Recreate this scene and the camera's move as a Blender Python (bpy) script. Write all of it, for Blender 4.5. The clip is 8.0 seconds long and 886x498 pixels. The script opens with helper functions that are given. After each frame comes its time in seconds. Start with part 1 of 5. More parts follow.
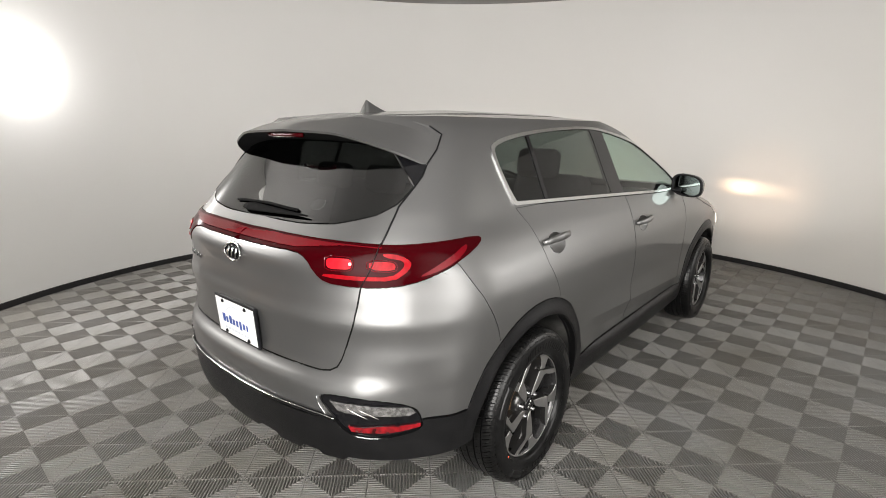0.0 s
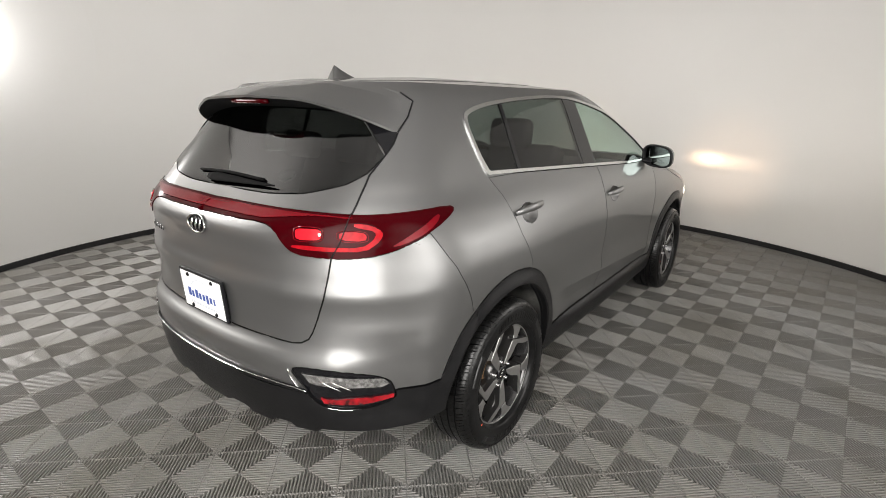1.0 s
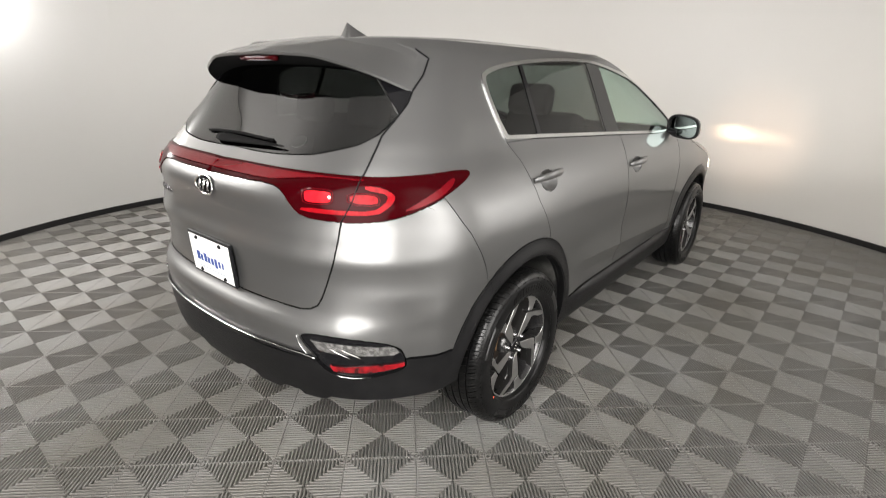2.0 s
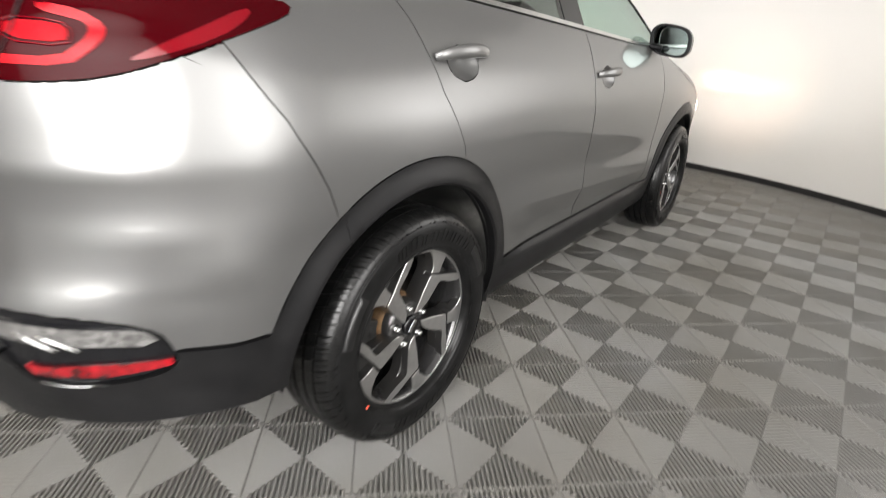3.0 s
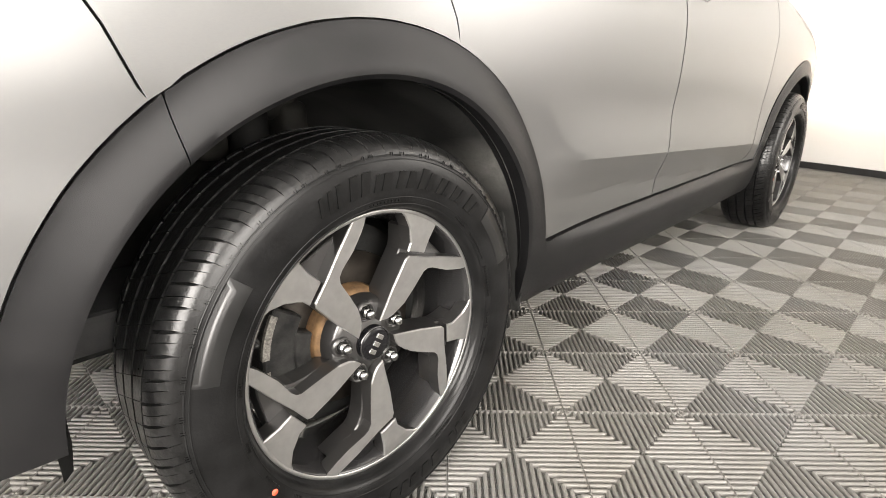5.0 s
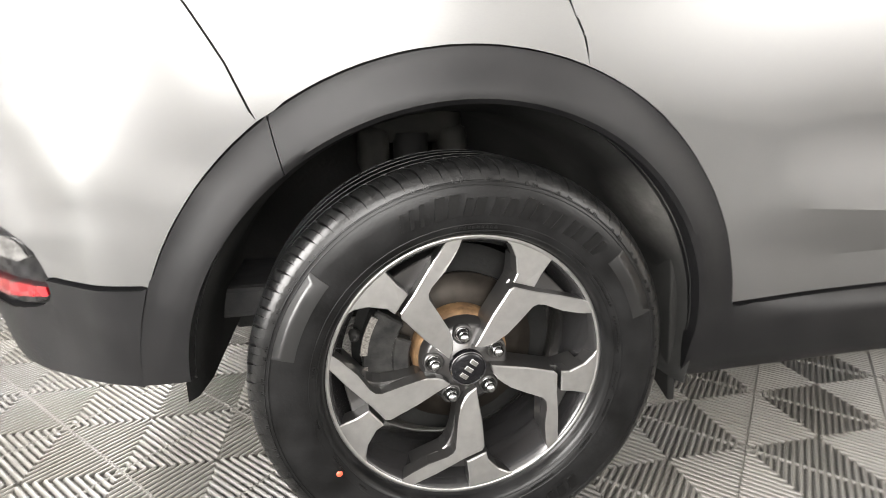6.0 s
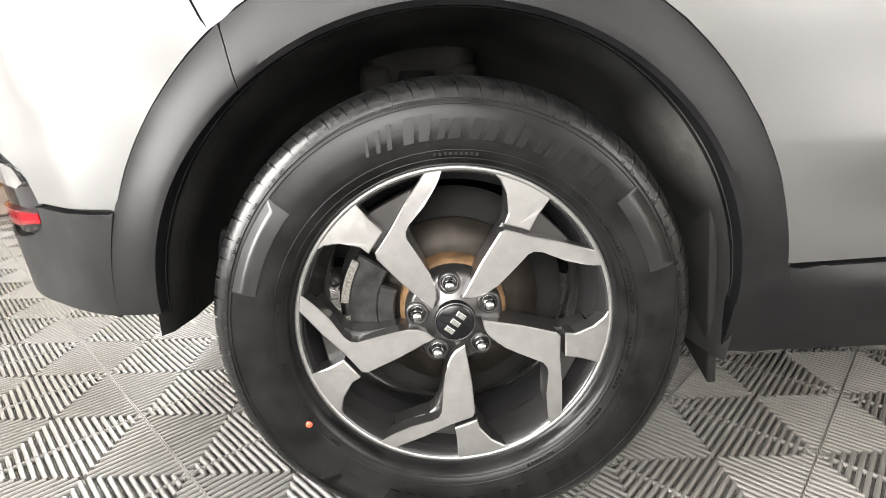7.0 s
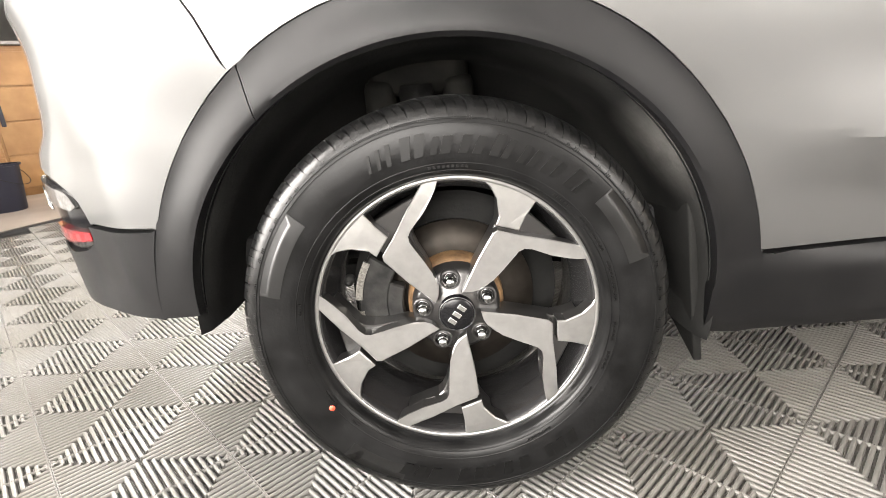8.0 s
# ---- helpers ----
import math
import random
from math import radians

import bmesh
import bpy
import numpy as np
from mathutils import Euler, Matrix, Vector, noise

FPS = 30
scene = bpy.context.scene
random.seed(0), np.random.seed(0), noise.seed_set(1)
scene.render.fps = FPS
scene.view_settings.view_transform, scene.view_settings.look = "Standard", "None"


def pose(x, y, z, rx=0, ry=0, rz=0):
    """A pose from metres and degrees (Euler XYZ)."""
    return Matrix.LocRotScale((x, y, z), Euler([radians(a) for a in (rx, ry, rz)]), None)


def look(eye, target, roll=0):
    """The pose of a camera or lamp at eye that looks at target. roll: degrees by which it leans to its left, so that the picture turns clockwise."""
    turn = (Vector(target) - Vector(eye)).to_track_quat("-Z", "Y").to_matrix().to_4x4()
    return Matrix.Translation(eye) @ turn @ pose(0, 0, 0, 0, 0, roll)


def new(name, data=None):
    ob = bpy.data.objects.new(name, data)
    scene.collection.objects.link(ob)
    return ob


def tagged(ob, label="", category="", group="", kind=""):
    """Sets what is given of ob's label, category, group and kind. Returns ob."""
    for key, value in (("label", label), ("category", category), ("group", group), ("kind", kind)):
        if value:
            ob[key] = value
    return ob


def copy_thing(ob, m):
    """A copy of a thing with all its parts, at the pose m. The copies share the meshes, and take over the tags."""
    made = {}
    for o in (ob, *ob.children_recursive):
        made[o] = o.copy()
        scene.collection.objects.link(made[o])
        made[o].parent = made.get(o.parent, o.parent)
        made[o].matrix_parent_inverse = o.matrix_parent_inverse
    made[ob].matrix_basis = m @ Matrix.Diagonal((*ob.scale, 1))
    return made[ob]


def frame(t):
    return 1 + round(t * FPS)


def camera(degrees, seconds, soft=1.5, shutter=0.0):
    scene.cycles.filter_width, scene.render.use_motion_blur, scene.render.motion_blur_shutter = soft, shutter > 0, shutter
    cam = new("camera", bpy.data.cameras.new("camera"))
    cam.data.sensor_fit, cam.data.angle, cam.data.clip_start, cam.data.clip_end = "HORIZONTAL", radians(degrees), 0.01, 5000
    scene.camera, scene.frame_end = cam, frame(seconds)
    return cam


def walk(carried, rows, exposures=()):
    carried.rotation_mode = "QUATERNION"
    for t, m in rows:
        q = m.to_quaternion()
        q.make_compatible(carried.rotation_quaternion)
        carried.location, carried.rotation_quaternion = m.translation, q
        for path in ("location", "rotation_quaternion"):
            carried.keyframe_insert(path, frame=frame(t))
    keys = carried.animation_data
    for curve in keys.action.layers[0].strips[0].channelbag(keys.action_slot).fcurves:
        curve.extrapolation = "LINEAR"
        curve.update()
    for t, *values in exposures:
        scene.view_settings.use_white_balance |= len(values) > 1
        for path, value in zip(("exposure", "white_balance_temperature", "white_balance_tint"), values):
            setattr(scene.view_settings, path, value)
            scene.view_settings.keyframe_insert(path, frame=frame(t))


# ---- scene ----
cam = camera(82.4, 8.0, soft=0.75, shutter=0.25)
PATH = [
    (0, (1.926, -1.820, 1.554), (0.659, -0.342, 1.093), 0.33),
    (0.5, (1.909, -1.808, 1.546), (0.680, -0.318, 1.027), -0.13),
    (1, (1.915, -1.802, 1.536), (0.748, -0.278, 0.975), 0.72),
    (1.5, (1.915, -1.805, 1.530), (0.748, -0.279, 0.975), 1.47),
    (1.7, (1.898, -1.802, 1.521), (0.701, -0.304, 0.954), 1.56),
    (2.8, (1.790, -1.219, 1.215), (0.705, 0.190, 0.300), 1.12),
    (3, (1.702, -0.985, 1.112), (0.605, 0.510, 0.363), 3.22),
    (3.5, (1.528, -0.583, 0.885), (0.340, 0.927, 0.331), 2.38),
    (4, (1.475, -0.487, 0.769), (0.205, 0.950, 0.201), 1.98),
    (4.2, (1.476, -0.477, 0.754), (0.186, 0.938, 0.176), 1.43),
    (5.3, (1.526, -0.435, 0.783), (0.139, 0.833, 0.099), -1.29),
    (5.5, (1.581, -0.373, 0.784), (0.053, 0.734, 0.120), -3.07),
    (6, (1.612, -0.199, 0.772), (-0.268, 0.206, 0.223), -0.50),
    (6.5, (1.537, -0.063, 0.676), (-0.384, 0.098, 0.143), -1.18),
    (7, (1.576, -0.040, 0.658), (-0.348, 0.028, 0.116), -1.54),
    (7.5, (1.605, -0.039, 0.656), (-0.310, 0.008, 0.082), -1.24),
    (8, (1.653, -0.004, 0.704), (-0.257, -0.030, 0.109), -4.72),
]
walk(cam, [(t, look(eye, target, roll)) for t, eye, target, roll in PATH],
     exposures=[(0.0, 0.43, 6600, 10), (1.7, 0.51, 6600, 10), (2.8, 0.85, 6550, 10), (3.5, 1.30, 6450, 10), (4.2, 1.65, 6500, 10), (5.3, 1.85, 6900, 11), (6.0, 1.92, 6600, 10),
                (6.5, 2.02, 6450, 10), (7.0, 2.13, 6600, 10), (8.0, 2.16, 6800, 11)])

# ---- world and lamps: a closed drive-in photo booth with panels round its ceiling, a dim workshop behind its entrance ----
world = bpy.data.worlds.new("world")
world.use_nodes = True
world.node_tree.nodes["Background"].inputs[0].default_value = (0.9, 0.95, 1.0, 1)
world.node_tree.nodes["Background"].inputs[1].default_value = 0.02
scene.world = world

BOOTH = (-0.2, 1.0)
BOOTH_R = 4.12
CEILING = 3.25


def lamp(kind, name, m, energy, color=(1, 1, 1), size=(1, 1), angle=60, blend=0.5):
    data = bpy.data.lights.new(name, kind)
    data.energy, data.color = energy, color
    if kind == "AREA":
        data.shape, data.size, data.size_y = "RECTANGLE", size[0], size[1]
    elif kind == "SPOT":
        data.spot_size, data.spot_blend, data.shadow_soft_size = radians(angle), blend, size[0]
    else:
        data.shadow_soft_size = size[0]
    ob = new(name, data)
    ob.matrix_world = m
    return ob


# unseen fill lamp high in the entrance, added to lift the far wall and floor
lamp("AREA", "entrance_fill", look((-3.15, -2.15, 2.40), (-2.3, 2.6, 0.8)), 150, (1.0, 0.98, 0.955), (1.8, 0.8))


# ---- materials ----
def material(name, color, rough=0.5, metal=0.0, coat=0.0, coat_rough=0.03, emit=None, power=0.0, spec=0.5):
    m = bpy.data.materials.new(name)
    m.use_nodes = True
    p = m.node_tree.nodes["Principled BSDF"]
    p.inputs["Base Color"].default_value = (*color, 1)
    p.inputs["Roughness"].default_value = rough
    p.inputs["Metallic"].default_value = metal
    p.inputs["Coat Weight"].default_value = coat
    p.inputs["Coat Roughness"].default_value = coat_rough
    p.inputs["Specular IOR Level"].default_value = spec
    if emit:
        p.inputs["Emission Color"].default_value = (*emit, 1)
        p.inputs["Emission Strength"].default_value = power
    return m


def node(m, kind, **values):
    n = m.node_tree.nodes.new(kind)
    for key, value in values.items():
        n.inputs[key.replace("_", " ")].default_value = value
    return n


def link(m, a, out, b, into):
    m.node_tree.links.new(a.outputs[out], b.inputs[into])


def mottle(m, scale, dark, light, detail=6.0, rough=None, bump=0.0, bump_scale=None, coords="Object"):
    """Uneven colour between two tones, uneven gloss and a fine relief, on a material's main shader."""
    p = m.node_tree.nodes["Principled BSDF"]
    c = node(m, "ShaderNodeTexCoord")
    a = node(m, "ShaderNodeTexNoise", Scale=scale, Detail=detail)
    if coords == "Position":
        c = node(m, "ShaderNodeNewGeometry")
    link(m, c, coords, a, "Vector")
    ramp = node(m, "ShaderNodeValToRGB")
    ramp.color_ramp.elements[0].position, ramp.color_ramp.elements[1].position = 0.3, 0.7
    ramp.color_ramp.elements[0].color, ramp.color_ramp.elements[1].color = (*dark, 1), (*light, 1)
    link(m, a, "Fac", ramp, "Fac")
    link(m, ramp, "Color", p, "Base Color")
    if rough:
        r = node(m, "ShaderNodeMapRange", To_Min=rough[0], To_Max=rough[1])
        link(m, a, "Fac", r, "Value")
        link(m, r, "Result", p, "Roughness")
    if bump:
        b = node(m, "ShaderNodeTexNoise", Scale=bump_scale or scale * 8, Detail=4.0)
        link(m, c, coords, b, "Vector")
        f = node(m, "ShaderNodeBump", Strength=bump, Distance=0.002)
        link(m, b, "Fac", f, "Height")
        link(m, f, "Normal", p, "Normal")
    return m


PAINT = material("steel grey paint", (0.175, 0.175, 0.173), 0.32, 0.82, coat=0.8, coat_rough=0.04)
PAINT.node_tree.nodes["Principled BSDF"].inputs["Coat IOR"].default_value = 1.55
flake = node(PAINT, "ShaderNodeTexVoronoi", Scale=900.0)
tint = node(PAINT, "ShaderNodeMapRange", To_Min=0.39, To_Max=0.49)
link(PAINT, flake, "Distance", tint, "Value")
link(PAINT, tint, "Result", PAINT.node_tree.nodes["Principled BSDF"], "Roughness")
BLACK_GLOSS = material("gloss black", (0.006, 0.006, 0.007), 0.10, spec=0.4)
CLADDING = mottle(material("grained black plastic", (0.012, 0.012, 0.0125), 0.4, spec=0.29), 14, (0.005, 0.005, 0.0055), (0.009, 0.0088, 0.0092), rough=(0.36, 0.45), bump=0.14, bump_scale=1400)
RUBBER = mottle(material("dressed tyre rubber", (0.02, 0.02, 0.02), 0.4, coat=0.17, coat_rough=0.06, spec=0.12), 22, (0.004, 0.004, 0.004), (0.011, 0.011, 0.0112), rough=(0.26, 0.46), bump=0.22, bump_scale=140)
GLOSS_RUBBER = mottle(material("smooth wet-looking rubber", (0.006, 0.006, 0.006), 0.2, spec=0.5), 30, (0.004, 0.004, 0.004), (0.009, 0.009, 0.009), rough=(0.28, 0.42))
TREAD = mottle(material("wet-looking tread rubber", (0.01, 0.01, 0.01), 0.3, coat=0.35, coat_rough=0.16, spec=0.2), 60, (0.003, 0.003, 0.003), (0.009, 0.009, 0.009), rough=(0.2, 0.5), bump=0.45, bump_scale=150)
LETTER = material("shiny raised rubber", (0.004, 0.004, 0.004), 0.30, coat=0.25, coat_rough=0.06, spec=0.2)
CLIP = mottle(material("bright woven clip", (0.40, 0.38, 0.34), 0.45, 0.5), 300, (0.10, 0.095, 0.085), (0.30, 0.285, 0.26))
LINER = mottle(material("wheel well liner", (0.006, 0.006, 0.006), 0.75, spec=0.12), 6, (0.006, 0.006, 0.006), (0.026, 0.026, 0.025), rough=(0.6, 0.85), bump=0.3, bump_scale=120)
# dried dust on the front of the wheel wells' linings
where = node(LINER, "ShaderNodeNewGeometry")
place = node(LINER, "ShaderNodeMapping")
place.inputs["Location"].default_value = (-0.83 / 0.14, -0.34 / 0.08, -0.60 / 0.13)
place.inputs["Scale"].default_value = (1 / 0.14, 1 / 0.08, 1 / 0.13)
patch = node(LINER, "ShaderNodeTexGradient")
patch.gradient_type = "SPHERICAL"
streak = node(LINER, "ShaderNodeTexNoise", Scale=34.0, Detail=10.0, Roughness=0.75)
amount = node(LINER, "ShaderNodeMath")
amount.operation = "MULTIPLY"
dusty = node(LINER, "ShaderNodeMixRGB", Color2=(0.17, 0.165, 0.155, 1))
under = LINER.node_tree.nodes["Principled BSDF"].inputs["Base Color"].links[0].from_node
link(LINER, where, "Position", place, "Vector")
link(LINER, where, "Position", streak, "Vector")
link(LINER, place, "Vector", patch, "Vector")
link(LINER, patch, "Fac", amount, 0)
link(LINER, streak, "Fac", amount, 1)
link(LINER, amount, "Value", dusty, "Fac")
link(LINER, under, "Color", dusty, "Color1")
link(LINER, dusty, "Color", LINER.node_tree.nodes["Principled BSDF"], "Base Color")
MOUNT = mottle(material("grimy dark casting", (0.02, 0.02, 0.02), 0.8, spec=0.15), 14, (0.008, 0.008, 0.0075), (0.035, 0.034, 0.030), rough=(0.6, 0.85), bump=0.3, bump_scale=90)
BLACK_PLASTIC = material("smooth black plastic", (0.006, 0.006, 0.007), 0.45, spec=0.2)
MATT_BLACK = material("matt black plastic", (0.004, 0.004, 0.004), 0.8, spec=0.06)
CHROME = material("chrome", (0.80, 0.80, 0.80), 0.10, 1.0)
NUT = material("dull chrome", (0.42, 0.42, 0.42), 0.2, 1.0)
SATIN = material("satin bright trim", (0.72, 0.72, 0.71), 0.22, 1.0)
MACHINED = mottle(material("machined alloy", (0.40, 0.395, 0.385), 0.3, 0.85, coat=0.5), 60, (0.375, 0.37, 0.36), (0.43, 0.425, 0.415), rough=(0.26, 0.36))
RIM_DARK = material("dark lacquered alloy", (0.065, 0.063, 0.062), 0.30, 0.7, coat=0.8)
RIM_BARREL = material("dark alloy barrel", (0.048, 0.047, 0.048), 0.24, 0.6, coat=0.8, coat_rough=0.08)
RUST = mottle(material("rusty brake disc hat", (0.16, 0.09, 0.04), 0.7, 0.2), 45, (0.07, 0.038, 0.018), (0.24, 0.14, 0.065), bump=0.3, bump_scale=260)
DISC = mottle(material("worn brake disc steel", (0.035, 0.03, 0.026), 0.5, 0.7), 30, (0.018, 0.015, 0.012), (0.050, 0.042, 0.035), rough=(0.42, 0.6))
CAST = mottle(material("cast iron", (0.03, 0.03, 0.03), 0.5, 0.5), 40, (0.015, 0.015, 0.015), (0.050, 0.049, 0.047), bump=0.4, bump_scale=200)
LAMP_RED = material("red lamp lens", (0.12, 0.0015, 0.005), 0.05, spec=0.25)
LAMP_DARK = material("dark red lamp lens", (0.030, 0.0006, 0.0016), 0.03, spec=0.06)
LAMP_GLOW = material("lit red lamp", (0.22, 0.003, 0.007), 0.2, emit=(1.0, 0.004, 0.012), power=0.12, spec=0.12)
LAMP_HOT = material("bright red lamp", (0.5, 0.008, 0.015), 0.2, spec=0.12, emit=(1.0, 0.008, 0.016), power=0.4)
REFLECTOR = material("red reflector", (0.20, 0.003, 0.008), 0.16, coat=1.0, coat_rough=0.03)
for m, low, high, scale in ((LAMP_GLOW, 0.01, 0.20, 34.0), (LAMP_HOT, 0.12, 0.75, 26.0)):
    uneven = node(m, "ShaderNodeTexNoise", Scale=scale, Detail=2.0)
    spread = node(m, "ShaderNodeMapRange", From_Min=0.32, From_Max=0.68, To_Min=low, To_Max=high)
    spot = node(m, "ShaderNodeTexCoord")
    link(m, spot, "Object", uneven, "Vector")
    link(m, uneven, "Fac", spread, "Value")
    link(m, spread, "Result", m.node_tree.nodes["Principled BSDF"], "Emission Strength")
# light and dark red blotches paint the facets' hot spots into the colour
mottle(REFLECTOR, 38, (0.035, 0.0006, 0.0015), (0.30, 0.004, 0.010), detail=1.0)
CLEAR = mottle(material("clear lamp lens", (0.42, 0.41, 0.40), 0.12, 0.7, coat=1.0), 60, (0.10, 0.10, 0.10), (0.50, 0.49, 0.48), detail=3.0, bump=0.8, bump_scale=90)
HEAD_GLOW = material("lit headlamp", (1, 1, 1), 0.2, emit=(1.0, 0.82, 0.6), power=12.0)
PLATE = material("white paper plate", (0.80, 0.80, 0.80), 0.35)
INK = material("blue print", (0.03, 0.07, 0.30), 0.4)
SILVER_PRINT = material("pale print", (0.55, 0.57, 0.62), 0.4)
SEAT = mottle(material("black seat cloth", (0.02, 0.02, 0.02), 0.9), 30, (0.014, 0.014, 0.015), (0.03, 0.03, 0.03), bump=0.3, bump_scale=500)
HEADLINER = material("grey headliner", (0.35, 0.34, 0.33), 0.95)


def glass(name, tint, dark, gloss=0.05):
    m = bpy.data.materials.new(name)
    m.use_nodes = True
    nt = m.node_tree
    nt.nodes.remove(nt.nodes["Principled BSDF"])
    out = nt.nodes["Material Output"]
    t = nt.nodes.new("ShaderNodeBsdfTransparent")
    t.inputs[0].default_value = (*[c * dark for c in tint], 1)
    g = nt.nodes.new("ShaderNodeBsdfGlossy")
    g.inputs["Roughness"].default_value = 0.01
    edge = nt.nodes.new("ShaderNodeLayerWeight")
    edge.inputs["Blend"].default_value = 0.5
    steep = nt.nodes.new("ShaderNodeMath")
    steep.operation = "POWER"
    steep.inputs[1].default_value = 4.5
    f = nt.nodes.new("ShaderNodeMath")
    f.operation = "MULTIPLY_ADD"
    f.inputs[1].default_value, f.inputs[2].default_value = 0.85, gloss
    nt.links.new(edge.outputs["Facing"], steep.inputs[0])
    nt.links.new(steep.outputs[0], f.inputs[0])
    mix = nt.nodes.new("ShaderNodeMixShader")
    nt.links.new(f.outputs[0], mix.inputs[0])
    nt.links.new(t.outputs[0], mix.inputs[1])
    nt.links.new(g.outputs[0], mix.inputs[2])
    nt.links.new(mix.outputs[0], out.inputs[0])
    return m


GLASS = glass("green tinted glass", (0.82, 0.97, 0.91), 0.82)
PRIVACY = glass("privacy glass", (0.90, 0.96, 0.93), 0.24)
REAR_GLASS = glass("dark rear glass", (0.9, 0.96, 0.96), 0.13, 0.12)
MIRROR = material("mirror glass", (0.22, 0.26, 0.25), 0.04, 1.0)

WALL = mottle(material("white booth wall", (0.70, 0.69, 0.675), 0.42), 0.8, (0.692, 0.682, 0.664), (0.708, 0.698, 0.680), rough=(0.34, 0.5))
BASE = material("black base strip", (0.015, 0.015, 0.016), 0.45)
CEIL = mottle(material("grey ceiling", (0.32, 0.315, 0.31), 0.8), 1.5, (0.29, 0.285, 0.28), (0.35, 0.345, 0.34))
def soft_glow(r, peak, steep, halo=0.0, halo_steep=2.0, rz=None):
    """A patch of the wall skin that glows, brightest in the middle."""
    m = material("glowing patch of wall skin", (0.70, 0.69, 0.675), 0.42, emit=(1.0, 0.985, 0.965), power=0.0)
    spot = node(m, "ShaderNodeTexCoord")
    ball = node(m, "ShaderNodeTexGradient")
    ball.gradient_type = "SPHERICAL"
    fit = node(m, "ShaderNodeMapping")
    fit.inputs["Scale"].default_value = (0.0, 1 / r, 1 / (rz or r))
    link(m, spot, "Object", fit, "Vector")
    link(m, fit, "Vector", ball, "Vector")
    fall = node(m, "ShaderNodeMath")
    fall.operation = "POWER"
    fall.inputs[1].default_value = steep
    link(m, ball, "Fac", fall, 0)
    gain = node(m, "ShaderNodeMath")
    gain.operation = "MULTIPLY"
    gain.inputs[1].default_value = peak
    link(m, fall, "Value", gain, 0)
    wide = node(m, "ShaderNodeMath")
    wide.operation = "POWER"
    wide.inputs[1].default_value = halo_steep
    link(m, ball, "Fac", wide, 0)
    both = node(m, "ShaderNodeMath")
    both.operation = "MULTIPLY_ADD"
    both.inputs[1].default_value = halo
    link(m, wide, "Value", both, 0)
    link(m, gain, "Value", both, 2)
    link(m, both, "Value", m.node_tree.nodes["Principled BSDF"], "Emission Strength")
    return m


SHOP_FILL = material("workshop fill glow", (1, 1, 1), 0.4, emit=(1.0, 0.93, 0.84), power=9.0)
TILE = mottle(material("grey ribbed plastic tile", (0.155, 0.151, 0.143), 0.4, spec=0.5), 1.7, (0.135, 0.127, 0.112), (0.176, 0.172, 0.166), rough=(0.28, 0.38), bump=0.1, bump_scale=90, coords="Position")
chance = node(TILE, "ShaderNodeObjectInfo")
shade = node(TILE, "ShaderNodeMapRange", To_Min=0.92, To_Max=1.06)
link(TILE, chance, "Random", shade, "Value")
blend = node(TILE, "ShaderNodeMixRGB", Fac=1.0)
blend.blend_type = "MULTIPLY"
tone = TILE.node_tree.nodes["Principled BSDF"].inputs["Base Color"].links[0].from_node
link(TILE, tone, "Color", blend, "Color1")
link(TILE, shade, "Result", blend, "Color2")
link(TILE, blend, "Color", TILE.node_tree.nodes["Principled BSDF"], "Base Color")
# near-black: the shade between the ribs is put into this colour
UNDER = material("blackened floor under tiles", (0.012, 0.012, 0.012), 0.85)
WOOD = mottle(material("varnished orange wood", (0.45, 0.24, 0.10), 0.45), 5, (0.36, 0.18, 0.07), (0.52, 0.30, 0.13), rough=(0.35, 0.5))
CONCRETE = mottle(material("pale worn concrete", (0.42, 0.36, 0.32), 0.6), 1.6, (0.32, 0.27, 0.235), (0.48, 0.42, 0.375), rough=(0.45, 0.7), bump=0.15, bump_scale=60)
SHOP_WALL = mottle(material("dim workshop wall", (0.35, 0.34, 0.33), 0.7), 2, (0.30, 0.29, 0.28), (0.40, 0.39, 0.38))
DARK_THING = material("dark blue plastic", (0.02, 0.022, 0.04), 0.4)


# ---- building helpers ----
def part(name, bm, mat, parent=None, label="", smooth=True):
    """Links a bmesh as one mesh object, under a thing or part."""
    me = bpy.data.meshes.new(name)
    for f in bm.faces:
        f.smooth = smooth
    bm.to_mesh(me)
    bm.free()
    me.materials.append(mat)
    ob = new(name, me)
    if parent is not None:
        ob.parent = parent
    if label:
        tagged(ob, label)
    return ob


def box(bm, lo, hi, bevel=0.0, m=None):
    made = bmesh.ops.create_cube(bm, size=1.0)["verts"]
    for v in made:
        v.co = Vector([lo[i] + (v.co[i] + 0.5) * (hi[i] - lo[i]) for i in range(3)])
        if m:
            v.co = m @ v.co
    if bevel:
        edges = list({e for v in made for e in v.link_edges})
        bmesh.ops.bevel(bm, geom=edges, offset=bevel, segments=2, affect="EDGES", profile=0.5)
    return bm


def lathe(bm, profile, m, steps=64, start=0.0, end=360.0):
    """Turns a profile of (radius, along) about the local z axis of m."""
    rings = []
    full = abs(end - start) >= 360
    n = steps if full else steps + 1
    for k in range(n):
        a = radians(start + (end - start) * k / steps)
        rings.append([bm.verts.new(m @ Vector((r * math.cos(a), r * math.sin(a), h))) for r, h in profile])
    for k in range(steps):
        a, b = rings[k], rings[(k + 1) % n]
        for i in range(len(profile) - 1):
            bm.faces.new((a[i], b[i], b[i + 1], a[i + 1]))
    return bm


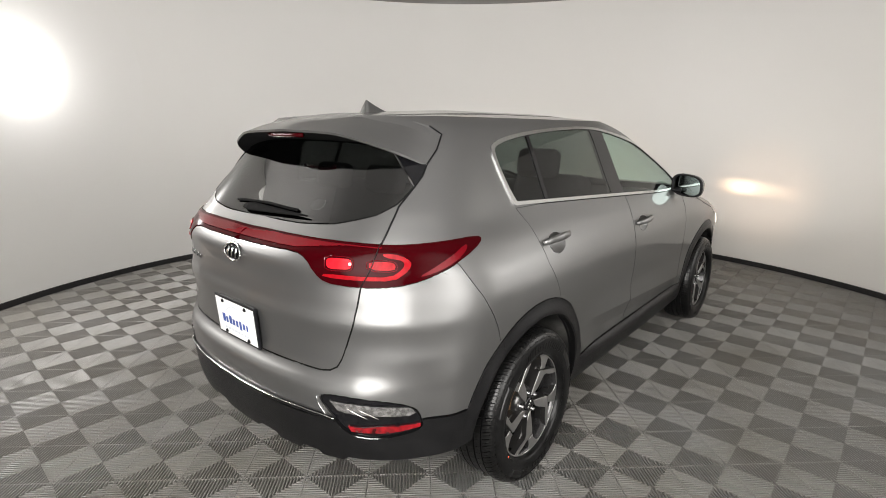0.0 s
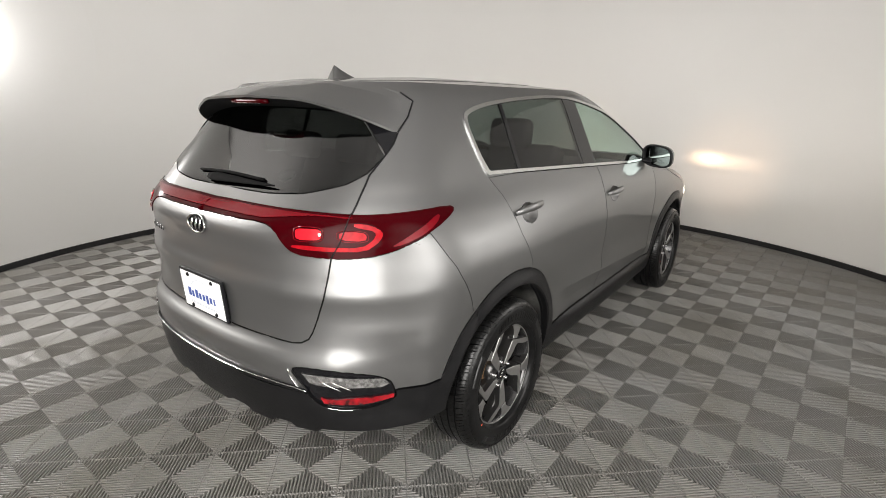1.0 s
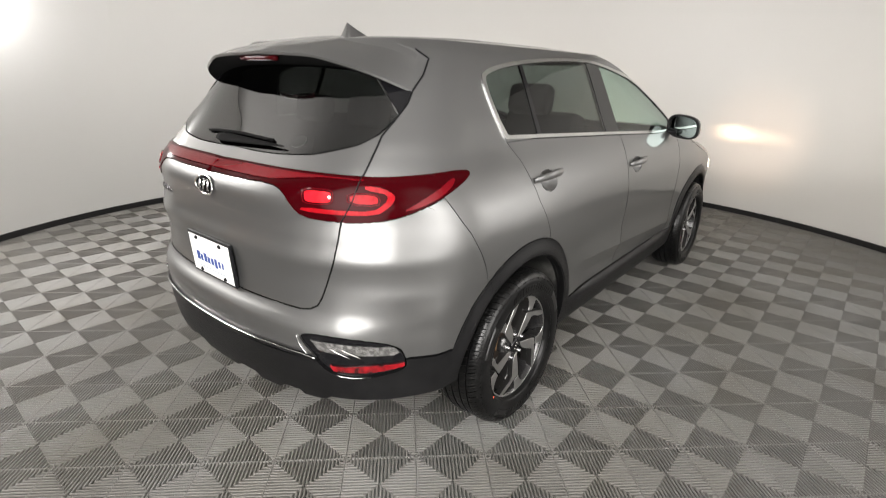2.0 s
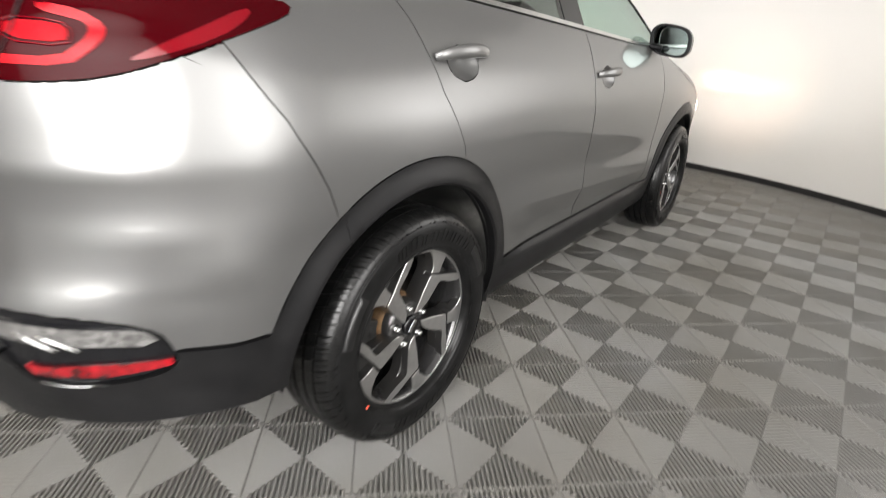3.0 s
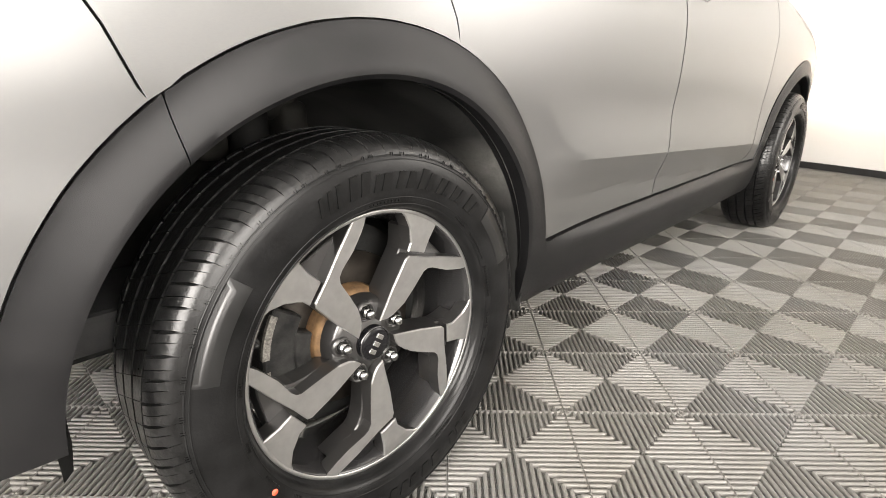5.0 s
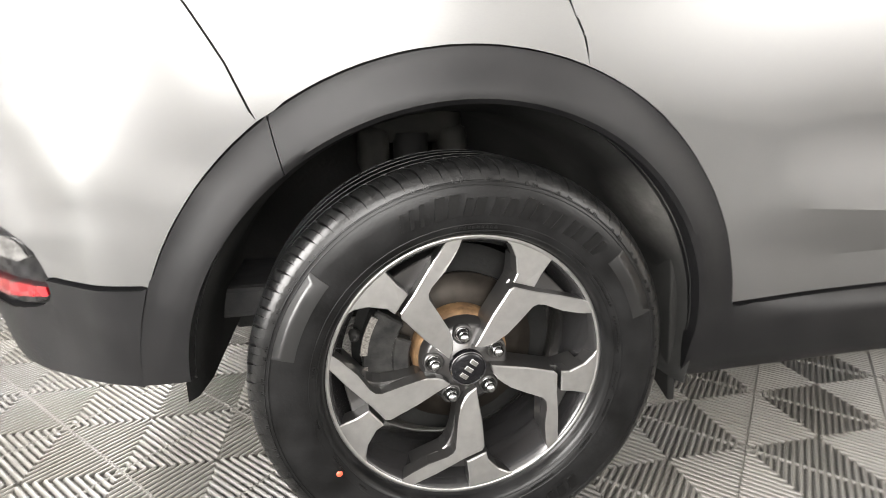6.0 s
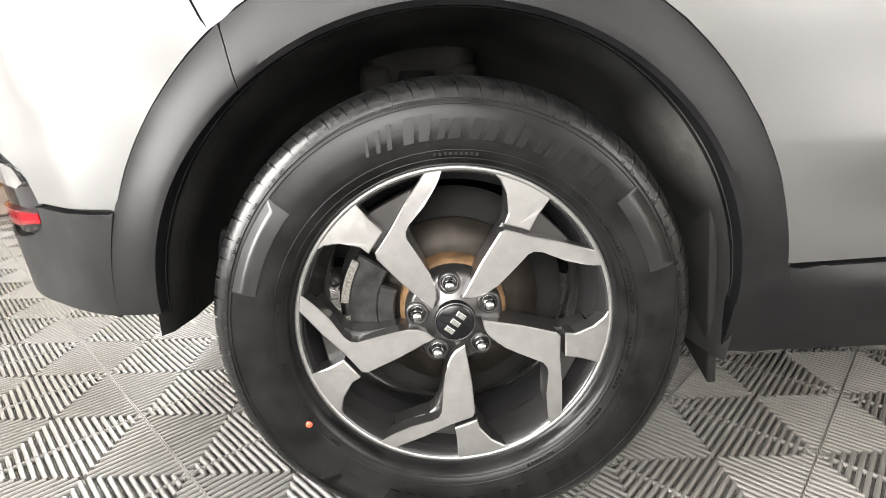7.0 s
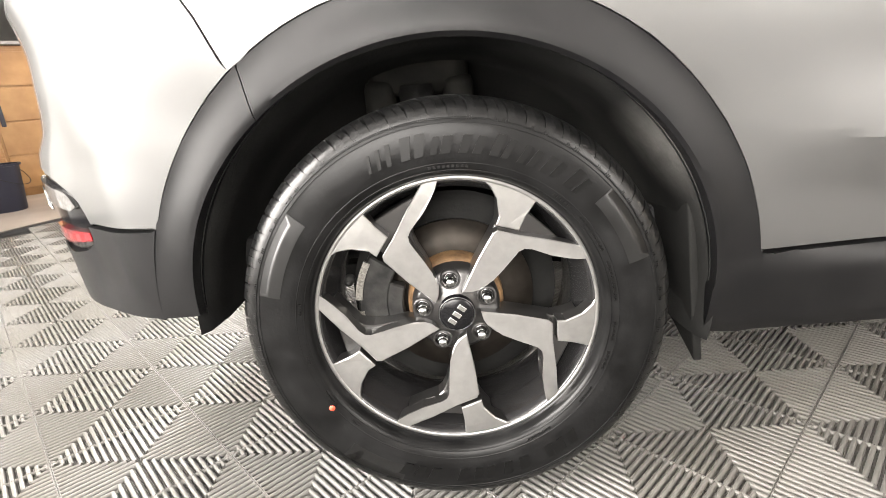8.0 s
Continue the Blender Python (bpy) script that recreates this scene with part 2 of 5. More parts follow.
def prism(bm, outline, h0, h1, m, edge=0.0):
    """A slab between two heights from an outline; edge: a small chamfer on its outer face."""
    cx, cy = sum(p[0] for p in outline) / len(outline), sum(p[1] for p in outline) / len(outline)
    levels = [(h0, 1.0), (h1 - edge, 1.0)] + ([(h1, None)] if edge else [])
    rings = []
    n = len(outline)
    for h, k in levels:
        ring = []
        for i, (x, y) in enumerate(outline):
            if k is None:
                ax, ay = outline[i - 1]
                bx, by = outline[(i + 1) % n]
                tx, ty = bx - ax, by - ay
                q = math.hypot(tx, ty) or 1
                nx, ny = -ty / q * edge, tx / q * edge
                if (cx - x) * nx + (cy - y) * ny < 0:
                    nx, ny = -nx, -ny
                x, y = x + nx, y + ny
            ring.append(bm.verts.new(m @ Vector((x, y, h))))
        rings.append(ring)
    for a, b in zip(rings, rings[1:]):
        for i in range(n):
            bm.faces.new((a[i], a[(i + 1) % n], b[(i + 1) % n], b[i]))
    bm.faces.new(rings[-1])
    bm.faces.new(rings[0][::-1])
    bmesh.ops.recalc_face_normals(bm, faces=bm.faces)
    return bm


def chaikin(points, rounds=2, closed=True):
    for _ in range(rounds):
        out = []
        n = len(points)
        for i in range(n if closed else n - 1):
            (ax, ay), (bx, by) = points[i], points[(i + 1) % n]
            out += [(0.75 * ax + 0.25 * bx, 0.75 * ay + 0.25 * by), (0.25 * ax + 0.75 * bx, 0.25 * ay + 0.75 * by)]
        points = out if closed else [points[0]] + out + [points[-1]]
    return points


def empty(name, label, category, group="", at=(0, 0, 0)):
    ob = tagged(new(name), label, category, group)
    ob.location = at
    return ob


# ---- the booth: round wall with an entrance, base strip, ceiling with light panels ----
OPEN_FROM, OPEN_TO = 214.0, 266.0   # degrees round the booth's middle, from +x


def arc_wall(r0, r1, z0, z1, a0, a1, steps=120):
    bm = bmesh.new()
    m = Matrix.Translation((*BOOTH, 0))
    lathe(bm, [(r0, z0), (r0, z1), (r1, z1), (r1, z0), (r0, z0)], m, steps, a0, a1)
    bmesh.ops.remove_doubles(bm, verts=bm.verts, dist=1e-5)
    for end in (a0, a1):
        a = radians(end)
        ring = sorted((v for v in bm.verts if abs(math.atan2(v.co.y - BOOTH[1], v.co.x - BOOTH[0]) - math.remainder(a, 2 * math.pi)) < 1e-4), key=lambda v: 0)
        if len(ring) == 4:
            c = sum((v.co for v in ring), Vector()) / 4
            u = Vector((math.cos(a), math.sin(a), 0))
            ring.sort(key=lambda v: math.atan2((v.co - c).z, (v.co - c).dot(u)))
            bm.faces.new(ring)
    bmesh.ops.recalc_face_normals(bm, faces=bm.faces)
    for e in bm.edges:
        if len(e.link_faces) == 2 and e.calc_face_angle(0) > 0.7:
            e.smooth = False
    return bm


wall = tagged(part("wall_booth", arc_wall(BOOTH_R, BOOTH_R + 0.10, 0, CEILING, OPEN_TO - 360, OPEN_FROM), WALL), "curved smooth white wall of a photo booth", "wall", kind="structure")
strip = tagged(part("baseboard", arc_wall(BOOTH_R - 0.02, BOOTH_R - 0.002, 0, 0.055, OPEN_TO - 360, OPEN_FROM), BASE), "thin black base strip along the curved wall", "baseboard", kind="structure")
bm = bmesh.new()
lathe(bm, [(0.0, CEILING + 0.002), (BOOTH_R + 0.1, CEILING + 0.002), (BOOTH_R + 0.1, CEILING + 0.1), (0.0, CEILING + 0.1)], Matrix.Translation((*BOOTH, 0)), 96)
bmesh.ops.remove_doubles(bm, verts=bm.verts, dist=1e-5)
bmesh.ops.recalc_face_normals(bm, faces=bm.faces)
ceiling = tagged(part("ceiling", bm, CEIL, smooth=False), "flat dull grey ceiling over the booth", "ceiling", kind="structure")


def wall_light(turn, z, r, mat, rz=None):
    """A round patch on the white wall skin that glows from its middle outwards, for the far lamp and the unseen ones.
    """
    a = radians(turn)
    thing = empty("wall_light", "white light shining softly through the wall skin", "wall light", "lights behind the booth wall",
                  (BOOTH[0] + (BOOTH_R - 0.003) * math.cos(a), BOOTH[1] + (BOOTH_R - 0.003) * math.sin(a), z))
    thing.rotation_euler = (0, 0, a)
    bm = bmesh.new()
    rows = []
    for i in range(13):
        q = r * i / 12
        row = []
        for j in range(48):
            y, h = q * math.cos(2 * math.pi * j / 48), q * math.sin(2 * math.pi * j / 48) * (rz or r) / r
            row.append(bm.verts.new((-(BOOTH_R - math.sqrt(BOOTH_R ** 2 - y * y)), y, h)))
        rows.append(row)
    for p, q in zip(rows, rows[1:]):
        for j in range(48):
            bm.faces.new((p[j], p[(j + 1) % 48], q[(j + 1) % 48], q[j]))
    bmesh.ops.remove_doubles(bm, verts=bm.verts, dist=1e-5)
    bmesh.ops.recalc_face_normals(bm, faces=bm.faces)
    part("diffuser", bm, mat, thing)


# one lamp on the far side, an unseen tall one behind the camera, two wide fills added beside it
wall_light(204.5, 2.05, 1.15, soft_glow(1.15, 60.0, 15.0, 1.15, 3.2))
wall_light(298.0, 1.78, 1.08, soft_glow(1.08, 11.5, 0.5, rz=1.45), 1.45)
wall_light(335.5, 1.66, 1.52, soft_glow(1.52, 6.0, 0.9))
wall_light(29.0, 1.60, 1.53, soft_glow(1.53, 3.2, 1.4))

# ---- the workshop behind the entrance ----
bm = bmesh.new()
box(bm, (-9, -9, -0.10), (9, 9, -0.021))
ground = tagged(part("ground", bm, UNDER, smooth=False), "dark concrete floor beneath the plastic tiles", "floor", kind="structure")
m = Matrix.Translation((*BOOTH, 0))
bm = lathe(bmesh.new(), [(BOOTH_R + 0.33, -0.018), (BOOTH_R + 0.33, 0.004), (11.5, 0.004)], m, 96)
bmesh.ops.recalc_face_normals(bm, faces=bm.faces)
tagged(part("floor_shop", bm, CONCRETE, smooth=False), "pale worn concrete floor of the workshop", "floor", kind="structure")
bm = lathe(bmesh.new(), [(BOOTH_R + 0.24, -0.018), (BOOTH_R + 0.25, 0.006), (BOOTH_R + 0.31, 0.006), (BOOTH_R + 0.325, -0.018)], m, 60, OPEN_FROM, OPEN_TO)
bmesh.ops.recalc_face_normals(bm, faces=bm.faces)
tagged(part("threshold", bm, BASE, smooth=False), "black rubber threshold strip along the entrance", "threshold", kind="structure")
for name, lo, hi in (("wall_shop_south", (-9, -8.1, 0), (9, -8.0, 4)), ("wall_shop_west", (-8.1, -8, 0), (-8.0, 8, 4)), ("wall_shop_east", (8, -8, 0), (8.1, 8, 4)), ("wall_shop_north", (-9, 8, 0), (9, 8.1, 4))):
    bm = bmesh.new()
    box(bm, lo, hi)
    tagged(part(name, bm, SHOP_WALL, smooth=False), "plain grey wall of the dim workshop", "wall", kind="structure")
bm = bmesh.new()
box(bm, (-9, -9, 4), (9, 9, 4.1))
tagged(part("ceiling_shop", bm, CEIL, smooth=False), "grey ceiling of the dim workshop", "ceiling", kind="structure")


def cupboard(x, y, w, d, h, turn):
    """A boarded cupboard: body, four wide boards on each door, handles and a worktop."""
    thing = empty("wooden_cupboard", "orange varnished boarded wooden cupboard standing in the workshop", "cupboard", at=(x, y, 0.004))
    thing.rotation_euler = (0, 0, radians(turn))
    bm = bmesh.new()
    box(bm, (-w / 2, -d / 2, 0), (w / 2, d / 2, h), 0.01)
    part("body", bm, WOOD, thing, smooth=False)
    for x0 in (-w / 2 + 0.02, 0.01):
        bm = bmesh.new()
        box(bm, (x0, d / 2 + 0.002, 0.08), (x0 + w / 2 - 0.03, d / 2 + 0.016, h - 0.04), 0.003)
        door = part("door", bm, WOOD, thing, smooth=False)
        for k in range(4):
            z0, z1 = 0.085 + (h - 0.13) * k / 4, 0.085 + (h - 0.13) * (k + 1) / 4 - 0.014
            bm = bmesh.new()
            box(bm, (x0 + 0.004, d / 2 + 0.018, z0), (x0 + w / 2 - 0.034, d / 2 + 0.034, z1), 0.004)
            part("board", bm, WOOD, door, smooth=False)
        bm = bmesh.new()
        box(bm, (x0 + (w / 2 - 0.10 if x0 < 0 else 0.03), d / 2 + 0.036, h * 0.48), (x0 + (w / 2 - 0.06 if x0 < 0 else 0.07), d / 2 + 0.06, h * 0.62), 0.006)
        part("handle", bm, DARK_THING, door, "dark handle", smooth=False)
    bm = bmesh.new()
    box(bm, (-w / 2 - 0.02, -d / 2 - 0.01, h + 0.002), (w / 2 + 0.02, d / 2 + 0.06, h + 0.035), 0.005)
    part("top", bm, SHOP_WALL, thing, smooth=False)


def bucket(x, y, r, h):
    """A dark plastic bucket with a rolled rim and a bail."""
    thing = empty("bucket", "dark blue plastic bucket with a wire bail on the concrete floor", "bucket", at=(x, y, 0.004))
    bm = lathe(bmesh.new(), [(0.0, 0.0), (r * 0.78, 0.0), (r * 0.80, 0.012), (r * 0.97, h - 0.02), (r * 1.06, h - 0.018), (r * 1.06, h), (r * 0.96, h), (r * 0.76, 0.02), (0.0, 0.02)], Matrix.Identity(4), 40)
    bmesh.ops.recalc_face_normals(bm, faces=bm.faces)
    sharp_rim(part("body", bm, DARK_THING, thing), 50)
    bm = bmesh.new()
    path = [Vector((r * 1.05 * math.cos(math.pi * k / 20), 0.05 * math.sin(math.pi * k / 20), h - 0.02 - 0.16 * math.sin(math.pi * k / 20))) for k in range(21)]
    path = [p + Vector((0, r * 1.04 * math.sin(math.pi * k / 20), 0)) for k, p in enumerate(path)]
    sweep(bm, path, 0.006, 0.006, None, 6)
    part("bail", bm, CAST, thing, "bent wire bail")


# unseen glowing panel, added to light the cupboard
bm = bmesh.new()
box(bm, (-3.2, -3.7, 3.95), (-1.6, -3.3, 3.99))
tagged(part("shop_fill_panel", bm, SHOP_FILL, smooth=False), "long white light panel under the workshop ceiling", "ceiling light")


# ---- the car's skin: plan outlines stacked by height; domain (s, z), where s is y along the flank ----
def table(rows):
    xs, ys = [r[0] for r in rows], [r[1] for r in rows]
    n = len(xs)
    d = [(ys[i + 1] - ys[i]) / (xs[i + 1] - xs[i]) for i in range(n - 1)]
    m = [d[0]] + [0.0 if d[i - 1] * d[i] <= 0 else 2 * d[i - 1] * d[i] / (d[i - 1] + d[i]) for i in range(1, n - 1)] + [d[-1]]

    def value(x):
        x = min(max(x, xs[0]), xs[-1])
        i = 0
        while i < n - 2 and x > xs[i + 1]:
            i += 1
        h = xs[i + 1] - xs[i]
        t = (x - xs[i]) / h
        a, b = 2 * t ** 3 - 3 * t ** 2 + 1, t ** 3 - 2 * t ** 2 + t
        return a * ys[i] + b * h * m[i] + (1 - a) * ys[i + 1] + (t ** 3 - t ** 2) * h * m[i + 1]
    return value


Z_LOW, Z_TOP = 0.20, 1.605
half_width = table([(0.20, 0.80), (0.30, 0.865), (0.42, 0.886), (0.54, 0.893), (0.66, 0.897), (0.80, 0.908), (0.92, 0.915), (1.02, 0.902),
                    (1.12, 0.868), (1.22, 0.815), (1.34, 0.758), (1.46, 0.703), (1.54, 0.662), (1.58, 0.632), (1.605, 0.596)])
rear_y = table([(0.20, -0.80), (0.30, -0.865), (0.42, -0.895), (0.55, -0.907), (0.62, -0.909), (0.655, -0.900), (0.68, -0.872), (0.72, -0.861), (0.80, -0.864), (0.875, -0.872), (0.890, -0.873), (0.905, -0.870),
                (0.95, -0.862), (1.00, -0.862), (1.07, -0.868), (1.12, -0.848), (1.17, -0.775), (1.24, -0.700), (1.34, -0.610), (1.46, -0.510), (1.54, -0.450), (1.605, -0.395)])
rear_depth = table([(0.20, 0.56), (0.60, 0.60), (1.00, 0.60), (1.20, 0.52), (1.40, 0.44), (1.585, 0.36)])
shelf_fill = table([(0.64, 0.0), (0.70, 0.022), (0.75, 0.014), (0.80, 0.006), (0.86, 0.0)])
rear_power = table([(0.20, 2.55), (0.60, 2.60), (0.80, 2.62), (0.95, 2.8), (1.10, 2.9), (1.20, 3.7), (1.45, 4.0), (1.605, 3.4)])
front_y = table([(0.20, 3.42), (0.40, 3.54), (0.60, 3.575), (0.75, 3.55), (0.86, 3.46), (0.94, 3.22), (1.00, 2.98), (1.05, 2.74), (1.10, 2.52), (1.14, 2.42),
                 (1.22, 2.30), (1.40, 1.94), (1.54, 1.62), (1.605, 1.42)])
front_depth = table([(0.20, 0.55), (0.86, 0.60), (1.05, 0.40), (1.20, 0.42), (1.585, 0.36)])
front_power = table([(0.20, 2.6), (0.86, 2.6), (1.05, 3.2), (1.585, 2.8)])
REAR_RUN, FRONT_RUN = 1.10, 1.10


def flank(y, z):
    w = half_width(z)
    up = min(max((z - 0.95) / 0.3, 0), 1)
    up = up * up * (3 - 2 * up)
    back = max(0.0, 0.9 - y)
    ahead = max(0.0, y - 1.4)
    w -= up * (0.018 * back * back + 0.030 * ahead * ahead)
    w -= (1 - up) * 0.010 * ahead * ahead
    # haunch over the wheels and the hollow of the doors between them
    low = math.exp(-((z - 0.80) / 0.16) ** 2)
    w += 0.014 * low * (math.exp(-((y - 0.0) / 0.42) ** 2) + math.exp(-((y - 2.67) / 0.45) ** 2))
    # the doors: a crease that sinks ahead, a hollow above it, a tuck below
    run = math.exp(-((y - 1.36) / 0.80) ** 8)
    over = z - (0.604 - 0.064 * min(max(y - 0.40, 0.0), 1.9))
    if over >= 0:
        w -= run * 0.007 * math.exp(-((over - 0.12) / 0.075) ** 2)
    else:
        sill = min(max((z - 0.392) / 0.024, 0.0), 1.0)
        w -= run * sill * 0.30 * min(-over, 0.085)
    return w


def skin(s, z):
    yc = rear_y(z) + rear_depth(z)
    yf = front_y(z) - front_depth(z)
    if s < yc:
        a = min((yc - s) / REAR_RUN, 1.0) * math.pi / 2
        p = 2 / rear_power(z)
        # the bumper's corner leans in above its crease
        lean = min(max((z - 0.60) / 0.44, 0.0), 1.0) * min(max((1.26 - z) / 0.14, 0.0), 1.0)
        # flat facet round the fog lamp, behind the bumper's upright crease
        facet = min(max((-0.50 - s) / 0.13, 0.0), max((s + 0.90) / 0.27, 0.0), 1.0) * min(max((0.76 - z) / 0.12, 0.0), max((z - 0.36) / 0.08, 0.0), 1.0)
        k = 1 - 0.026 * facet * (1.5 - 0.5 * facet) - 0.034 * lean * 2.37 * (math.sin(2 * a) * math.cos(a)) ** 2
        # the bumper's shelf fades out towards its corners
        k += shelf_fill(z) * min(max((s + 1.16) / 0.24, 0.0), 1.0) * min(max((-0.36 - s) / 0.16, 0.0), 1.0)
        # level crease across the tailgate and the bumper's corners
        crest = max(1 - abs(z - 0.883) / (0.17 if z > 0.883 else 0.13), 0.0) * min(max((-0.48 - s) / 0.2, 0.0), 1.0) ** 0.5
        k += 0.009 * crest * crest
        return (flank(yc, z) * max(math.cos(a), 0.0) ** p * k, yc - rear_depth(z) * math.sin(a) ** p * k, z)
    if s > yf:
        a = min((s - yf) / FRONT_RUN, 1.0) * math.pi / 2
        p = 2 / front_power(z)
        return (flank(yf, z) * max(math.cos(a), 0.0) ** p, yf + front_depth(z) * math.sin(a) ** p, z)
    return (flank(s, z), s, z)


def rear_s(x, z):
    """The domain's s of the tail at the distance x from the middle."""
    yc = rear_y(z) + rear_depth(z)
    return yc - REAR_RUN * math.acos(min(max(x / flank(yc, z), 0.0), 1.0) ** (rear_power(z) / 2)) * 2 / math.pi
# ---- end of skin ----


# ---- the car's skin cut into its panels ----
AXLES = (0.0, 2.67)
HUB_Z = 0.349
ARCH_R = 0.424
EGG = 0.984    # the arches' outlines are a little flatter behind the axle


def skin_normal(s, z):
    h = 1e-4
    a = Vector(skin(s + h, z)) - Vector(skin(s - h, z))
    b = Vector(skin(s, min(z + h, Z_TOP))) - Vector(skin(s, max(z - h, Z_LOW)))
    n = a.cross(b)
    if n.length < 1e-12:
        return Vector((0, -1, 0)) if s < 0 else Vector((0, 1, 0))
    return n.normalized()


def inside(p, poly):
    x, y = p
    hit = False
    n = len(poly)
    for i in range(n):
        (ax, ay), (bx, by) = poly[i], poly[i - 1]
        if (ay > y) != (by > y) and x < (bx - ax) * (y - ay) / (by - ay) + ax:
            hit = not hit
    return hit


def side_s(y, z):
    """The domain's s of the flank or the tail's side at a true y."""
    yc = rear_y(z) + rear_depth(z)
    if y >= yc:
        return y
    a = math.asin(min((yc - y) / rear_depth(z), 1.0) ** (rear_power(z) / 2))
    return yc - REAR_RUN * a * 2 / math.pi


def from_hub(s, z, cy):
    d = skin(s, z)[1] - cy
    return math.hypot(d / EGG if d < 0 else d, z - HUB_Z)


def circle(cy, r, steps=110):
    pts = [(cy + r * math.cos(2 * math.pi * k / steps) * (EGG if math.cos(2 * math.pi * k / steps) < 0 else 1.0), HUB_Z + r * math.sin(2 * math.pi * k / steps)) for k in range(steps)]
    return [(side_s(y, max(z, Z_LOW)), z) for y, z in pts]


def arch(cy, r):
    pts = [(cy + r * math.cos(math.pi * k / 32), HUB_Z + 0.01 + (r - 0.01) * math.sin(math.pi * k / 32)) for k in range(33)]
    pts += [(cy - r + 0.005, 0.10), (cy + r - 0.005, 0.10)]
    return [(side_s(y, max(z, Z_LOW)), z) for y, z in pts]


# outlines in (s, z): s runs along the flank as y, and round the tail to the middle at about -1.4
FAR = -2.2
seam_tail = [(-0.500, 1.425), (-0.535, 1.386), (-0.699, 1.286), (-0.790, 1.166), (-0.878, 1.027), (-0.916, 0.923), (-0.946, 0.804), (-0.965, 0.750), (-0.980, 0.722), (-1.008, 0.705), (-1.045, 0.698), (-1.127, 0.697), (-1.316, 0.697), (FAR, 0.698)]
outline_lamp = chaikin([(-0.275, 1.155), (-0.277, 1.173), (-0.435, 1.171), (-0.620, 1.166), (-0.790, 1.165), (-0.981, 1.169), (-1.193, 1.169), (FAR, 1.158),
                        (FAR, 1.120), (-1.328, 1.122), (-1.181, 1.128), (-1.118, 1.109), (-1.075, 1.066), (-1.028, 1.034), (-0.919, 1.026), (-0.803, 1.023), (-0.653, 1.035), (-0.497, 1.075), (-0.330, 1.130)], 1)
outline_rear_glass = [(FAR, 1.560), (-0.761, 1.560), (-0.795, 1.489), (-0.718, 1.437), (-0.652, 1.393), (-0.595, 1.349), (-0.662, 1.317), (-0.712, 1.292), (-0.835, 1.256), (-1.058, 1.218), (-1.231, 1.203), (FAR, 1.190)]
outline_side_fin = [(-0.762, 1.555), (-0.500, 1.425), (-0.535, 1.386), (-0.591, 1.347), (-0.652, 1.393), (-0.718, 1.437), (-0.795, 1.489)]
outline_fog = chaikin([(-1.067, 0.613), (-1.014, 0.631), (-0.861, 0.625), (-0.671, 0.594), (-0.627, 0.534), (-0.629, 0.492), (-0.776, 0.469), (-0.906, 0.470), (-0.970, 0.497), (-1.013, 0.555)], 2)
outline_daylight = chaikin([(-0.076, 1.462), (-0.050, 1.500), (0.122, 1.533), (0.431, 1.558), (0.813, 1.572), (1.080, 1.560), (1.475, 1.490), (1.765, 1.370), (1.985, 1.250), (2.035, 1.195),
                            (1.85, 1.146), (1.076, 1.189), (0.408, 1.224), (0.02, 1.242), (-0.036, 1.243), (-0.042, 1.262), (-0.060, 1.338)], 2)
inner_daylight = chaikin([(-0.056, 1.454), (-0.030, 1.488), (0.136, 1.518), (0.431, 1.544), (0.813, 1.558), (1.073, 1.547), (1.456, 1.476), (1.738, 1.357), (1.945, 1.237), (1.968, 1.190),
                          (1.84, 1.161), (1.076, 1.204), (0.408, 1.239), (0.02, 1.257), (-0.010, 1.258), (-0.020, 1.272), (-0.040, 1.338)], 2)
ring_r = circle(AXLES[0], 0.500)
ring_f = circle(AXLES[1], 0.500)
door_rear = [(-0.034, 1.236), (0.010, 1.165), (0.065, 1.000), (0.126, 0.902), (0.150, 0.860), (0.170, 0.80), (0.30, 0.60), (0.485, 0.440), (0.492, 0.424), (0.510, 0.412), (0.560, 0.418), (1.126, 0.418), (1.128, 0.60), (1.118, 0.72), (1.090, 0.86), (1.062, 0.96), (1.052, 1.06), (1.057, 1.20), (0.408, 1.235)]
door_front = [(1.057, 1.20), (1.052, 1.06), (1.062, 0.96), (1.090, 0.86), (1.118, 0.72), (1.128, 0.60), (1.126, 0.418), (2.02, 0.418), (2.08, 0.45), (2.10, 0.62), (2.06, 0.90), (2.03, 1.16), (1.85, 1.155)]
bumper_seam = [(-0.415, 1.152), (-0.433, 1.100), (-0.351, 0.967), (-0.317, 0.883), (-0.293, 0.821), (-0.275, 0.755), (-0.264, 0.690), (-0.240, 0.300), (FAR, 0.30), (FAR, 1.15)]


